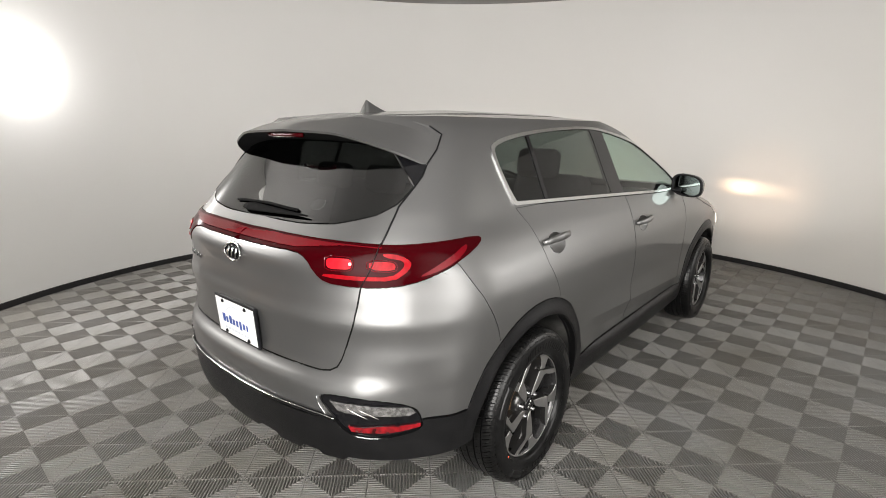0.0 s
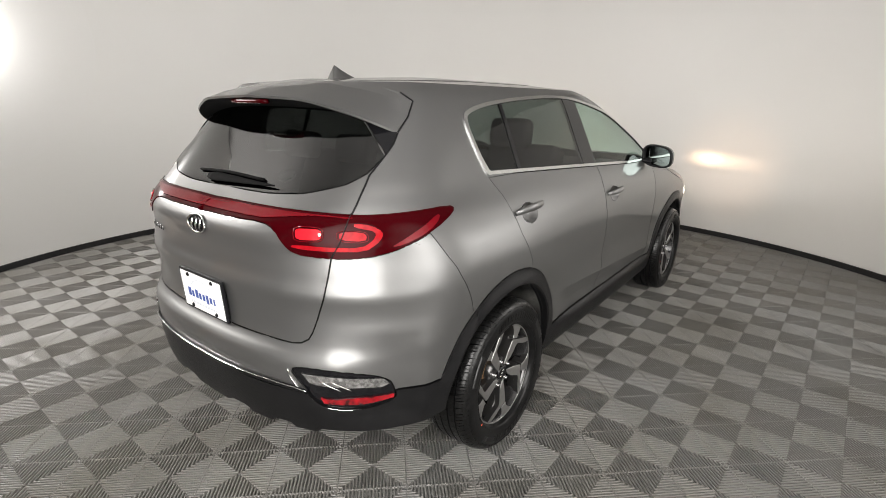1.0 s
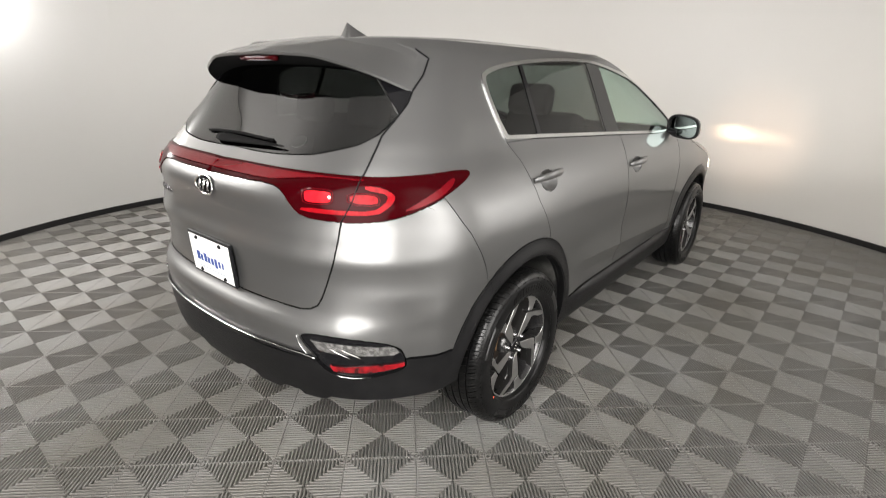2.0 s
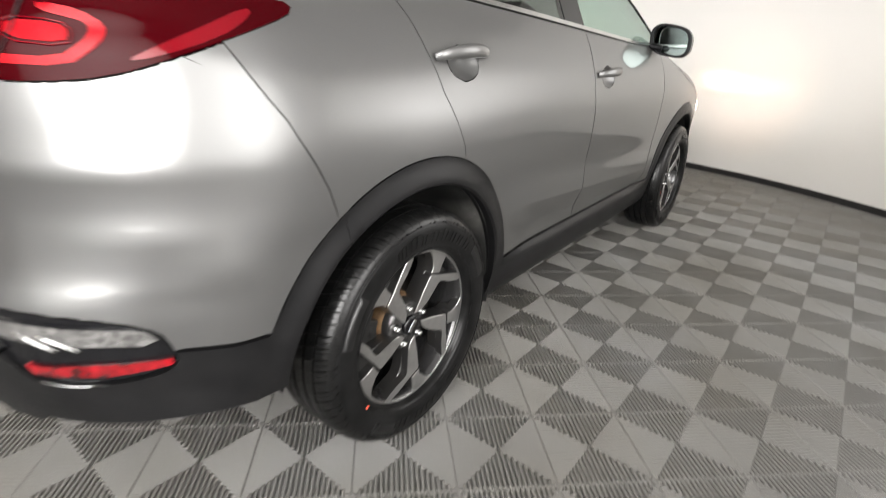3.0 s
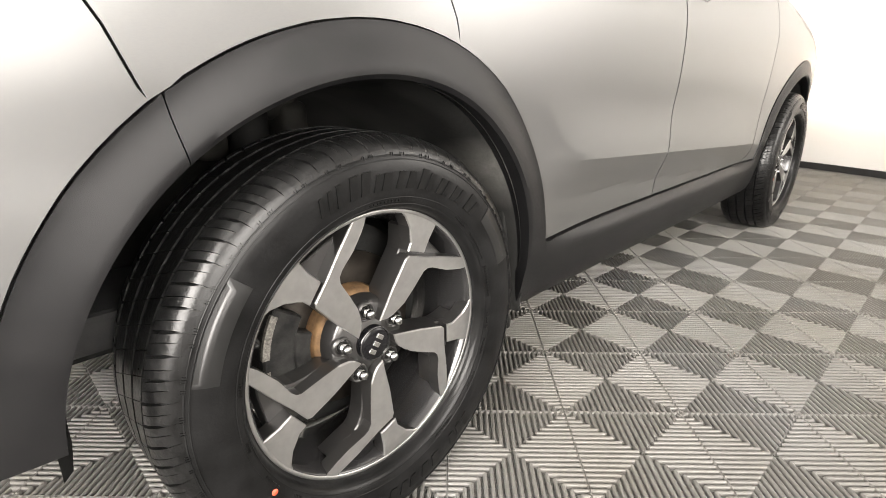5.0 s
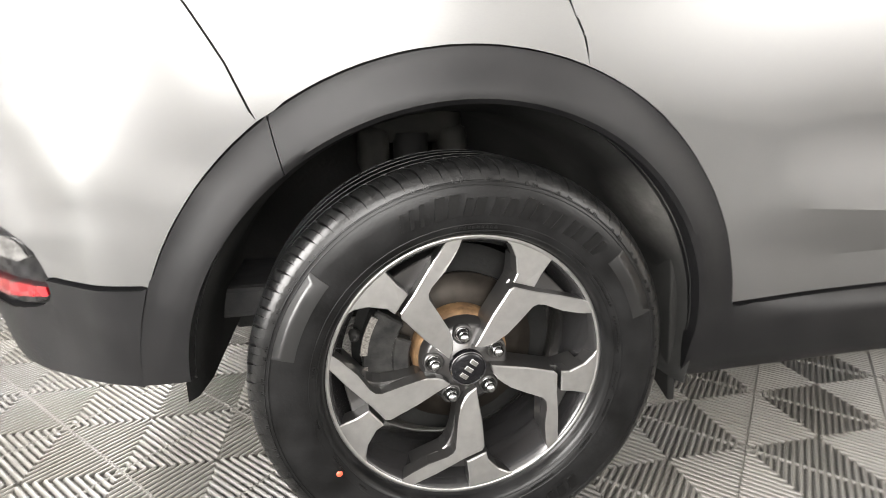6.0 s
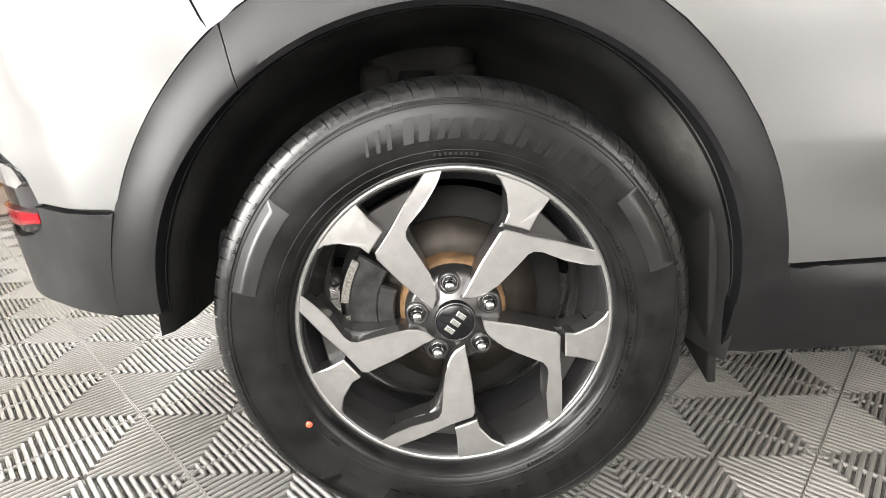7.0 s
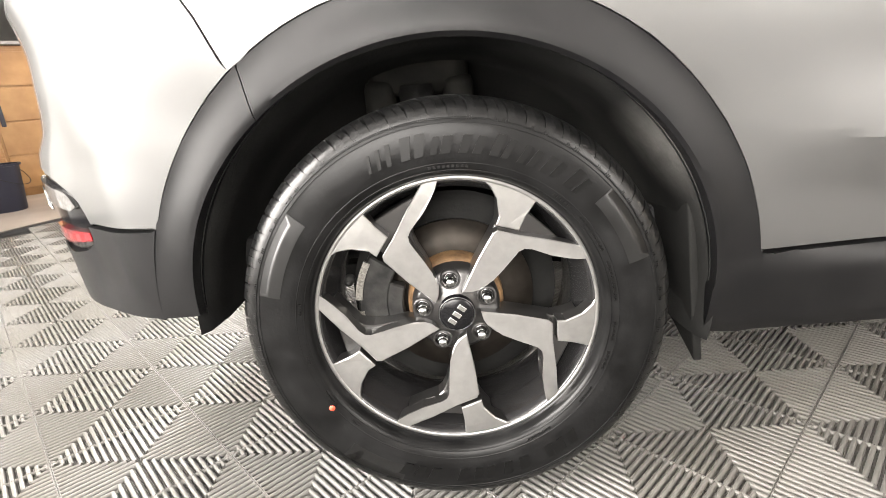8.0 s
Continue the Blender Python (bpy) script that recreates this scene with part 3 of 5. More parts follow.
def cut_panels():
    """The half skin as a flat mesh in (s, z), cut along all outlines; its faces sorted by panel."""
    rows = [Z_LOW + (Z_TOP - Z_LOW) * k / 72 for k in range(73)]
    bm = bmesh.new()
    grid = []
    for z in rows:
        yc, yf = rear_y(z) + rear_depth(z), front_y(z) - front_depth(z)
        cols = [yc - REAR_RUN * (1 - k / 44) for k in range(44)] + [yc + (yf - yc) * k / 84 for k in range(84)] + [yf + FRONT_RUN * k / 24 for k in range(25)]
        grid.append([bm.verts.new((s, z, 0)) for s in cols])
    for a, b in zip(grid, grid[1:]):
        for i in range(len(a) - 1):
            bm.faces.new((a[i], a[i + 1], b[i + 1], b[i]))

    def cut(poly, closed=True):
        n = len(poly)
        for i in range(n if closed else n - 1):
            (ax, ay), (bx, by) = poly[i], poly[(i + 1) % n]
            d = Vector((bx - ax, by - ay, 0))
            if d.length < 1e-6:
                continue
            x0, x1, y0, y1 = min(ax, bx) - 1e-5, max(ax, bx) + 1e-5, min(ay, by) - 1e-5, max(ay, by) + 1e-5
            near = []
            for f in bm.faces:
                v = [q.co for q in f.verts]
                if max(c.x for c in v) >= x0 and min(c.x for c in v) <= x1 and max(c.y for c in v) >= y0 and min(c.y for c in v) <= y1:
                    near.append(f)
            geom = set(near)
            for f in near:
                geom.update(f.edges)
                geom.update(f.verts)
            bmesh.ops.bisect_plane(bm, geom=list(geom), dist=2e-5, plane_co=(ax, ay, 0), plane_no=(d.y, -d.x, 0))

    a_r, a_f = arch(AXLES[0], ARCH_R), arch(AXLES[1], ARCH_R)
    b_div = [(0.905, 1.62), (1.050, 1.62), (1.064, 1.10), (0.890, 1.10)]
    c_div = [(0.236, 1.62), (0.258, 1.62), (0.227, 1.10), (0.196, 1.10)]
    low_rear = [(FAR, 0.532), (-0.30, 0.532), (-0.30, 0.10), (FAR, 0.10)]
    hem_rear = [(FAR, 0.350), (-1.35, 0.350), (-1.33, 0.372), (-1.27, 0.372), (-1.25, 0.351), (-1.16, 0.351), (-1.14, 0.372), (-1.08, 0.372), (-1.06, 0.354), (-0.97, 0.354), (-0.95, 0.372), (-0.38, 0.372), (-0.38, 0.10), (FAR, 0.10)]
    low_side = [(0.30, 0.418), (2.40, 0.418), (2.40, 0.10), (0.30, 0.10)]
    hem_side = [(0.30, 0.265), (2.40, 0.265), (2.40, 0.10), (0.30, 0.10)]
    low_front = [(2.9, 0.50), (5.5, 0.50), (5.5, 0.10), (2.9, 0.10)]
    tailgate = seam_tail + [(FAR, 1.56), (-0.74, 1.56)]
    screen = [(5.5, 1.155), (2.13, 1.155), (1.92, 1.30), (1.62, 1.44), (1.30, 1.570), (5.5, 1.570)]
    bonnet = [(5.5, 0.86), (2.75, 0.94), (2.45, 1.03), (2.16, 1.12), (2.13, 1.155), (5.5, 1.155)]
    fender = [(2.03, 1.16), (2.06, 0.90), (2.10, 0.62), (2.08, 0.45), (2.02, 0.418), (2.02, 0.1), (2.60, 0.1), (3.02, 0.60), (3.05, 0.80), (2.75, 0.94), (2.45, 1.03), (2.16, 1.12), (2.13, 1.155)]
    headlamp = chaikin([(2.98, 0.80), (3.02, 0.90), (3.25, 0.89), (3.70, 0.80), (3.72, 0.72), (3.40, 0.73), (3.10, 0.75)], 2)
    grille = chaikin([(3.72, 0.76), (5.5, 0.78), (5.5, 0.55), (3.80, 0.56)], 1)
    cup_r = [(0.172 + 0.066 * math.cos(2 * math.pi * k / 28), 1.068 + 0.042 * math.sin(2 * math.pi * k / 28)) for k in range(28)]
    cup_f = [(1.202 + 0.066 * math.cos(2 * math.pi * k / 28), 1.020 + 0.042 * math.sin(2 * math.pi * k / 28)) for k in range(28)]
    order = [("", a_r), ("", a_f), ("", hem_rear), ("", hem_side), ("rear_arch_moulding", ring_r), ("front_arch_moulding", ring_f), ("fog_panel", outline_fog),
             ("rear_skirt", low_rear), ("sill_moulding", low_side), ("tail_lamp", outline_lamp), ("rear_window", outline_rear_glass), ("spoiler_fin", outline_side_fin),
             ("daylight", outline_daylight), ("tailgate", tailgate), ("handle_cup_rear", cup_r), ("handle_cup_front", cup_f), ("rear_door", door_rear), ("front_door", door_front), ("rear_bumper", bumper_seam),
             ("headlamp", headlamp), ("grille", grille), ("front_skirt", low_front), ("windscreen", screen), ("bonnet", bonnet), ("fender", fender)]
    # first draw near grid points onto the outlines, so that no slivers arise
    outlines = [poly for _, poly in order] + [inner_daylight, b_div, c_div, [(0.50, 0.5976), (1.40, 0.540), (2.15, 0.492), (1.40, 0.540)]]
    points = list(bm.verts)
    at = np.array([v.co[:2] for v in points])
    free = np.array([not v.is_boundary for v in points])
    for poly in outlines:
        for i in range(len(poly)):
            a, b = np.array(poly[i]), np.array(poly[(i + 1) % len(poly)])
            d = b - a
            q = d @ d
            if q < 1e-10:
                continue
            t = np.clip((at - a) @ d / q, 0, 1)
            foot = a + t[:, None] * d
            near = free & (((at - foot) ** 2).sum(1) < 0.0065 ** 2)
            at[near] = foot[near]
            free[near] = False
    for v, p in zip(points, at):
        v.co.x, v.co.y = p
    for poly in outlines:
        cut(poly)
    panels = {}
    for f in bm.faces:
        c = f.calc_center_median()
        p = (c.x, c.y)
        name = next((n for n, poly in order if inside(p, poly)), "body")
        if name == "rear_bumper" and c.y > 1.1:
            name = "body"
        if name == "daylight":
            if not inside(p, inner_daylight):
                name = "window_trim"
            elif inside(p, b_div):
                name = "door_pillar"
            elif inside(p, c_div):
                name = "window_bar"
            else:
                name = "quarter_window" if c.x < 0.23 else "rear_door_window" if c.x < 1.0 else "front_door_window"
        if name:
            panels.setdefault(name, []).append([(v.co.x, v.co.y) for v in f.verts])
    bm.free()
    return panels


PANELS = cut_panels()
GAP = 0.0030


def panel_bmesh(faces, sides, lift=0.0, depth=0.010, gap=GAP, raise_by=None):
    """A panel as a shell: the faces lifted off the skin, shrunk by the gap along their rim, with a rim folded inwards."""
    bm = bmesh.new()
    for side in sides:
        verts = {}
        for face in faces:
            ring = []
            for s, z in face:
                k = (round(s, 5), round(z, 5))
                if k not in verts:
                    verts[k] = bm.verts.new(skin(s, z))
                    verts[k].normal = skin_normal(s, z)
                v = verts[k]
                if v not in ring:
                    ring.append(v)
            if len(ring) > 2:
                try:
                    bm.faces.new(ring)
                except ValueError:
                    pass
        normals = {v: skin_normal(*k) for k, v in verts.items()}
        rim = {}
        for k, v in verts.items():
            edge = [e for e in v.link_edges if len(e.link_faces) == 1]
            if edge:
                rim[v] = edge
        moves = {}
        at = {v: k for k, v in verts.items()}
        for v, edge in rim.items():
            if abs(v.co.x) < 1e-3:
                continue
            inward = Vector()
            for e in edge:
                c = e.link_faces[0].calc_center_median()
                t = (e.verts[1].co - e.verts[0].co).normalized()
                d = (c - e.verts[0].co)
                d -= t * d.dot(t)
                if d.length > 1e-9:
                    inward += d.normalized()
            if inward.length > 1e-9:
                moves[v] = inward.normalized() * (gap(*at[v]) if callable(gap) else gap)
        for k, v in verts.items():
            up = lift + (raise_by(*k) if raise_by else 0.0)
            v.co += moves.get(v, Vector()) + normals[v] * up
        if depth:
            low = {v: bm.verts.new(v.co - normals[v] * depth + (Vector() if v not in moves else moves[v] * 0.8)) for v in rim}
            for v, edge in rim.items():
                for e in edge:
                    a, b = e.verts
                    if a in low and b in low and abs(a.co.x) + abs(b.co.x) > 2e-3:
                        key = e.link_faces[0]
                        if v is a:
                            try:
                                bm.faces.new((b, a, low[a], low[b]))
                            except ValueError:
                                pass
        if side < 0:
            for v in bm.verts:
                if not v.tag:
                    v.co.x = -v.co.x
            bmesh.ops.reverse_faces(bm, faces=[f for f in bm.faces if not f.tag])
        for v in bm.verts:
            v.tag = True
        for f in bm.faces:
            f.tag = True
    bmesh.ops.remove_doubles(bm, verts=[v for v in bm.verts if abs(v.co.x) < 2e-3], dist=1.5e-3)
    bm.normal_update()
    return bm


def sharp_rim(ob, angle=40):
    """Splits the shading where a panel folds sharply."""
    me = ob.data
    bm = bmesh.new()
    bm.from_mesh(me)
    for e in bm.edges:
        if len(e.link_faces) == 2 and e.calc_face_angle(0) > radians(angle):
            e.smooth = False
    bm.to_mesh(me)
    bm.free()
    return ob


car = empty("car", "steel-grey compact five-door crossover with black lower cladding on a tiled floor", "car")


def panel(name, key, mat, sides=(1,), parent=car, label="", crease=40, **how):
    return sharp_rim(part(name, panel_bmesh(PANELS[key], sides, **how), mat, parent, label), crease)


def sub_panel(key, poly):
    """The pieces of a panel inside a further outline, by cutting its faces again."""
    bm = bmesh.new()
    verts = {}
    for face in PANELS[key]:
        ring = []
        for s, z in face:
            k = (round(s, 6), round(z, 6))
            if k not in verts:
                verts[k] = bm.verts.new((s, z, 0))
            if verts[k] not in ring:
                ring.append(verts[k])
        if len(ring) > 2:
            try:
                bm.faces.new(ring)
            except ValueError:
                pass
    n = len(poly)
    for i in range(n):
        (ax, ay), (bx, by) = poly[i], poly[(i + 1) % n]
        d = Vector((bx - ax, by - ay, 0))
        if d.length > 1e-6:
            bmesh.ops.bisect_plane(bm, geom=bm.verts[:] + bm.edges[:] + bm.faces[:], dist=1e-5, plane_co=(ax, ay, 0), plane_no=(d.y, -d.x, 0))
    out = [[(v.co.x, v.co.y) for v in f.verts] for f in bm.faces if inside(tuple(f.calc_center_median()[:2]), poly)]
    bm.free()
    return out


def flare(cy):
    def lift(s, z):
        t = min(max((from_hub(s, z, cy) - ARCH_R) / (0.500 - ARCH_R), 0.0), 1.0)
        f = min(max((z - 0.36) / 0.24, 0.0), 1.0)
        return 0.003 + f * f * (3 - 2 * f) * (-0.003 + 0.016 * (1 - t * t * (3 - 2 * t)) - 0.009 * max(0.0, 1 - t / 0.16) ** 2 + 0.001 * t ** 6)
    return lift


def arch_faces(cy, a0, a1, steps):
    """The moulding round a wheel arch as a polar grid in (s, z), from one angle to another at its inner and outer edge."""
    def point(i, j):
        t = j / 10
        a = radians(a0[0] + (a1[0] - a0[0]) * i / steps) * (1 - t) + radians(a0[1] + (a1[1] - a0[1]) * i / steps) * t
        outer = (cy + 0.500 * math.cos(a) * (EGG if math.cos(a) < 0 else 1.0), HUB_Z + 0.500 * math.sin(a))
        lift = 0.01 * min(1.0, max(0.0, 1 + math.sin(a) * 3))
        inner = (cy + ARCH_R * math.cos(a), HUB_Z + lift + (ARCH_R - lift) * math.sin(a)) if math.sin(a) > 0 else (cy + math.copysign(ARCH_R - 0.002, math.cos(a)), HUB_Z + 0.01 + 0.5 * math.sin(a))
        y, z = inner[0] + (outer[0] - inner[0]) * t, inner[1] + (outer[1] - inner[1]) * t
        return (side_s(y, z), z)
    return [[point(i, j), point(i, j + 1), point(i + 1, j + 1), point(i + 1, j)][::-1] for i in range(steps) for j in range(10)]


def seam(cy):
    """The joint round an arch moulding: open against the paint, closed against the other cladding."""
    def gap(s, z):
        far = abs(from_hub(s, z, cy) - 0.500) < 0.004
        if not far:
            return 0.0008
        return 0.0 if z < (0.545 if s < 0 else 0.425) else 0.0030
    return gap


def tight(s, z):
    return 0.0 if min(abs(from_hub(s, z, cy) - 0.500) for cy in AXLES) < 0.004 else GAP


# body shell: what is left of the skin (quarters, pillars, roof sides), with the roof
ACROSS = sorted({s * q for s in (1, -1) for q in [k / 14 for k in range(15)] + [0.70, 0.735, 0.757, 0.769, 0.78, 0.791, 0.803, 0.825]})


def roof_faces():
    bm = bmesh.new()
    z = Z_TOP
    yc, yf = rear_y(z) + rear_depth(z), front_y(z) - front_depth(z)
    cols = [yc - REAR_RUN * (1 - k / 44) for k in range(44)] + [yc + (yf - yc) * k / 84 for k in range(84)] + [yf + FRONT_RUN * k / 24 for k in range(25)]
    half = [Vector(skin(s, z)) for s in cols]
    y0, y1 = half[0].y, half[-1].y
    rows = []
    for p in half:
        row = []
        for q in ACROSS:
            x = p.x * q
            t = (p.y - y0) / (y1 - y0)
            crown = 0.046 * (1 - abs(q) ** 2.4) * min(1, (t / 0.35) ** 0.6 if t > 0 else 0) * min(1, ((1 - t) / 0.3) ** 0.7 if t < 1 else 0)
            groove = 0.010 * math.exp(-((abs(q) - 0.78) / 0.024) ** 2) * min(1, 12 * t)
            row.append(bm.verts.new((x, p.y, z + crown - groove)))
        rows.append(row)
    for a, b in zip(rows, rows[1:]):
        for i in range(len(ACROSS) - 1):
            quad = (a[i], a[i + 1], b[i + 1], b[i])
            try:
                bm.faces.new(quad)
            except ValueError:
                pass
    bmesh.ops.remove_doubles(bm, verts=bm.verts, dist=1e-4)
    bmesh.ops.recalc_face_normals(bm, faces=bm.faces)
    if sum(f.normal.z for f in bm.faces) < 0:
        bmesh.ops.reverse_faces(bm, faces=bm.faces)
    return bm


body = panel("body_shell", "body", PAINT, (1, -1), gap=0.0, depth=0.006)
roof = part("roof", roof_faces(), PAINT, car)
panel("tailgate", "tailgate", PAINT, (1, -1))
panel("rear_bumper", "rear_bumper", PAINT, (1, -1), gap=tight)
panel("rear_skirt", "rear_skirt", CLADDING, (1, -1), label="grained black plastic lower bumper", lift=0.005, depth=0.03, gap=tight)
panel("rear_window", "rear_window", REAR_GLASS, (1, -1), label="dark tinted rear window", depth=0.004).visible_shadow = False
for side in (1, -1):
    panel("spoiler_fin", "spoiler_fin", BLACK_GLOSS, (side,), lift=0.004)
    d = panel("rear_door", "rear_door", PAINT, (side,), gap=tight, crease=9)
    panel("window", "rear_door_window", PRIVACY, (side,), d, "dark privacy glass", depth=0.004, gap=0.0).visible_shadow = False
    cup = lambda s0, z0: (lambda s, z: -0.020 * max(0.0, 1 - ((s - s0) / 0.066) ** 2 - ((z - z0) / 0.042) ** 2) ** 0.7)
    panel("handle_cup", "handle_cup_rear", PAINT, (side,), d, depth=0.0, gap=0.0, raise_by=cup(0.172, 1.068))
    d = panel("front_door", "front_door", PAINT, (side,), crease=9)
    panel("window", "front_door_window", GLASS, (side,), d, "green tinted glass", depth=0.004, gap=0.0).visible_shadow = False
    panel("handle_cup", "handle_cup_front", PAINT, (side,), d, depth=0.0, gap=0.0, raise_by=cup(1.202, 1.020))
    panel("quarter_window", "quarter_window", PRIVACY, (side,), label="dark privacy glass", depth=0.004, gap=0.0).visible_shadow = False
    panel("door_pillar", "door_pillar", BLACK_GLOSS, (side,), lift=0.002, gap=0.0)
    panel("window_bar", "window_bar", BLACK_GLOSS, (side,), lift=0.003, gap=0.0)
    panel("window_trim", "window_trim", SATIN, (side,), label="satin bright window surround", lift=0.006, gap=0.0005, depth=0.012)
    for faces in (arch_faces(AXLES[0], (127.9, 124.2), (177.0, 177.0), 40), arch_faces(AXLES[0], (-10.0, -10.0), (127.9, 124.2), 100)):
        sharp_rim(part("rear_arch_moulding", panel_bmesh(faces, (side,), lift=0.002, gap=seam(AXLES[0]), depth=0.05, raise_by=flare(AXLES[0])), CLADDING, car, "grained black plastic arch"))
    sharp_rim(part("front_arch_moulding", panel_bmesh(arch_faces(AXLES[1], (-5.0, -5.0), (190.0, 190.0), 120), (side,), lift=0.002, gap=seam(AXLES[1]), depth=0.05, raise_by=flare(AXLES[1])), CLADDING, car, "grained black plastic arch"))
    panel("sill_moulding", "sill_moulding", CLADDING, (side,), label="grained black plastic sill", lift=0.005, depth=0.05, gap=tight)
    panel("fender", "fender", PAINT, (side,), gap=tight)
    panel("headlamp", "headlamp", HEAD_GLOW, (side,), label="lit headlamp")
panel("bonnet", "bonnet", PAINT, (1, -1))
panel("windscreen", "windscreen", GLASS, (1, -1), label="green tinted windscreen", depth=0.004).visible_shadow = False
panel("front_skirt", "front_skirt", CLADDING, (1, -1), lift=0.003)
panel("grille", "grille", BLACK_GLOSS, (1, -1), lift=0.004)


# ---- wheels ----
def polar(points):
    """Points of the wheel's face, from radius and degrees (0 to the rear, 90 up) to local x (ahead) and y (up)."""
    return [(-r * math.cos(radians(a)), r * math.sin(radians(a))) for r, a in points]


LEG = [(0.040, 106), (0.100, 112.5), (0.152, 115.5), (0.159, 117.5), (0.169, 129.5), (0.195, 142), (0.2290, 152.5), (0.2290, 158.5), (0.205, 154.5), (0.184, 149), (0.166, 139.5), (0.158, 136.2), (0.148, 134.8), (0.110, 136), (0.072, 137.5), (0.056, 134), (0.046, 126)]
BLOCK = [(0.165, 115.2), (0.168, 120.5), (0.1745, 127.5), (0.200, 126.3), (0.2290, 126.2), (0.2290, 115), (0.2290, 103.5), (0.221, 107), (0.205, 111), (0.180, 115.0)]
WEB = [(0.045, 106), (0.152, 116), (0.170, 116.5), (0.2225, 110), (0.2225, 158), (0.184, 148), (0.160, 136), (0.072, 137)]


def densify(outline, step=0.012):
    out = []
    for i, a in enumerate(outline):
        b = outline[(i + 1) % len(outline)]
        n = max(1, int(math.hypot(b[0] - a[0], b[1] - a[1]) / step))
        out += [(a[0] + (b[0] - a[0]) * k / n, a[1] + (b[1] - a[1]) * k / n) for k in range(n)]
    return out


def spun(outline, k):
    c, s = math.cos(radians(72 * k)), math.sin(radians(72 * k))
    return [(x * c - y * s, x * s + y * c) for x, y in outline]


def arc_block(bm, r0, r1, a0, a1, h0, h1, steps=4, slant=0.0, h2=None):
    """A curved bar on a wheel's face between two radii, angles and heights; slant: degrees by which its outer end leans on, h2: its height there."""
    rings = []
    for k in range(steps + 1):
        a = a0 + (a1 - a0) * k / steps
        rings.append([bm.verts.new((-r * math.cos(radians(b)), r * math.sin(radians(b)), h)) for r, b, h in ((r0, a, h0), (r0, a, h1), (r1, a + slant, h1 if h2 is None else h2), (r1, a + slant, h0))])
    for a, b in zip(rings, rings[1:]):
        for i in range(3):
            bm.faces.new((a[i], b[i], b[i + 1], a[i + 1]))
    bm.faces.new(rings[0])
    bm.faces.new(rings[-1][::-1])


def side_h(r):
    """How far out the tyre's side wall stands at a radius."""
    return tyre_side(r)


tyre_side = table([(0.230, 0.080), (0.2345, 0.084), (0.2375, 0.096), (0.2430, 0.1035), (0.256, 0.1100), (0.276, 0.1138), (0.298, 0.1132), (0.316, 0.1092), (0.332, 0.0995), (0.344, 0.0860), (0.349, 0.070)])


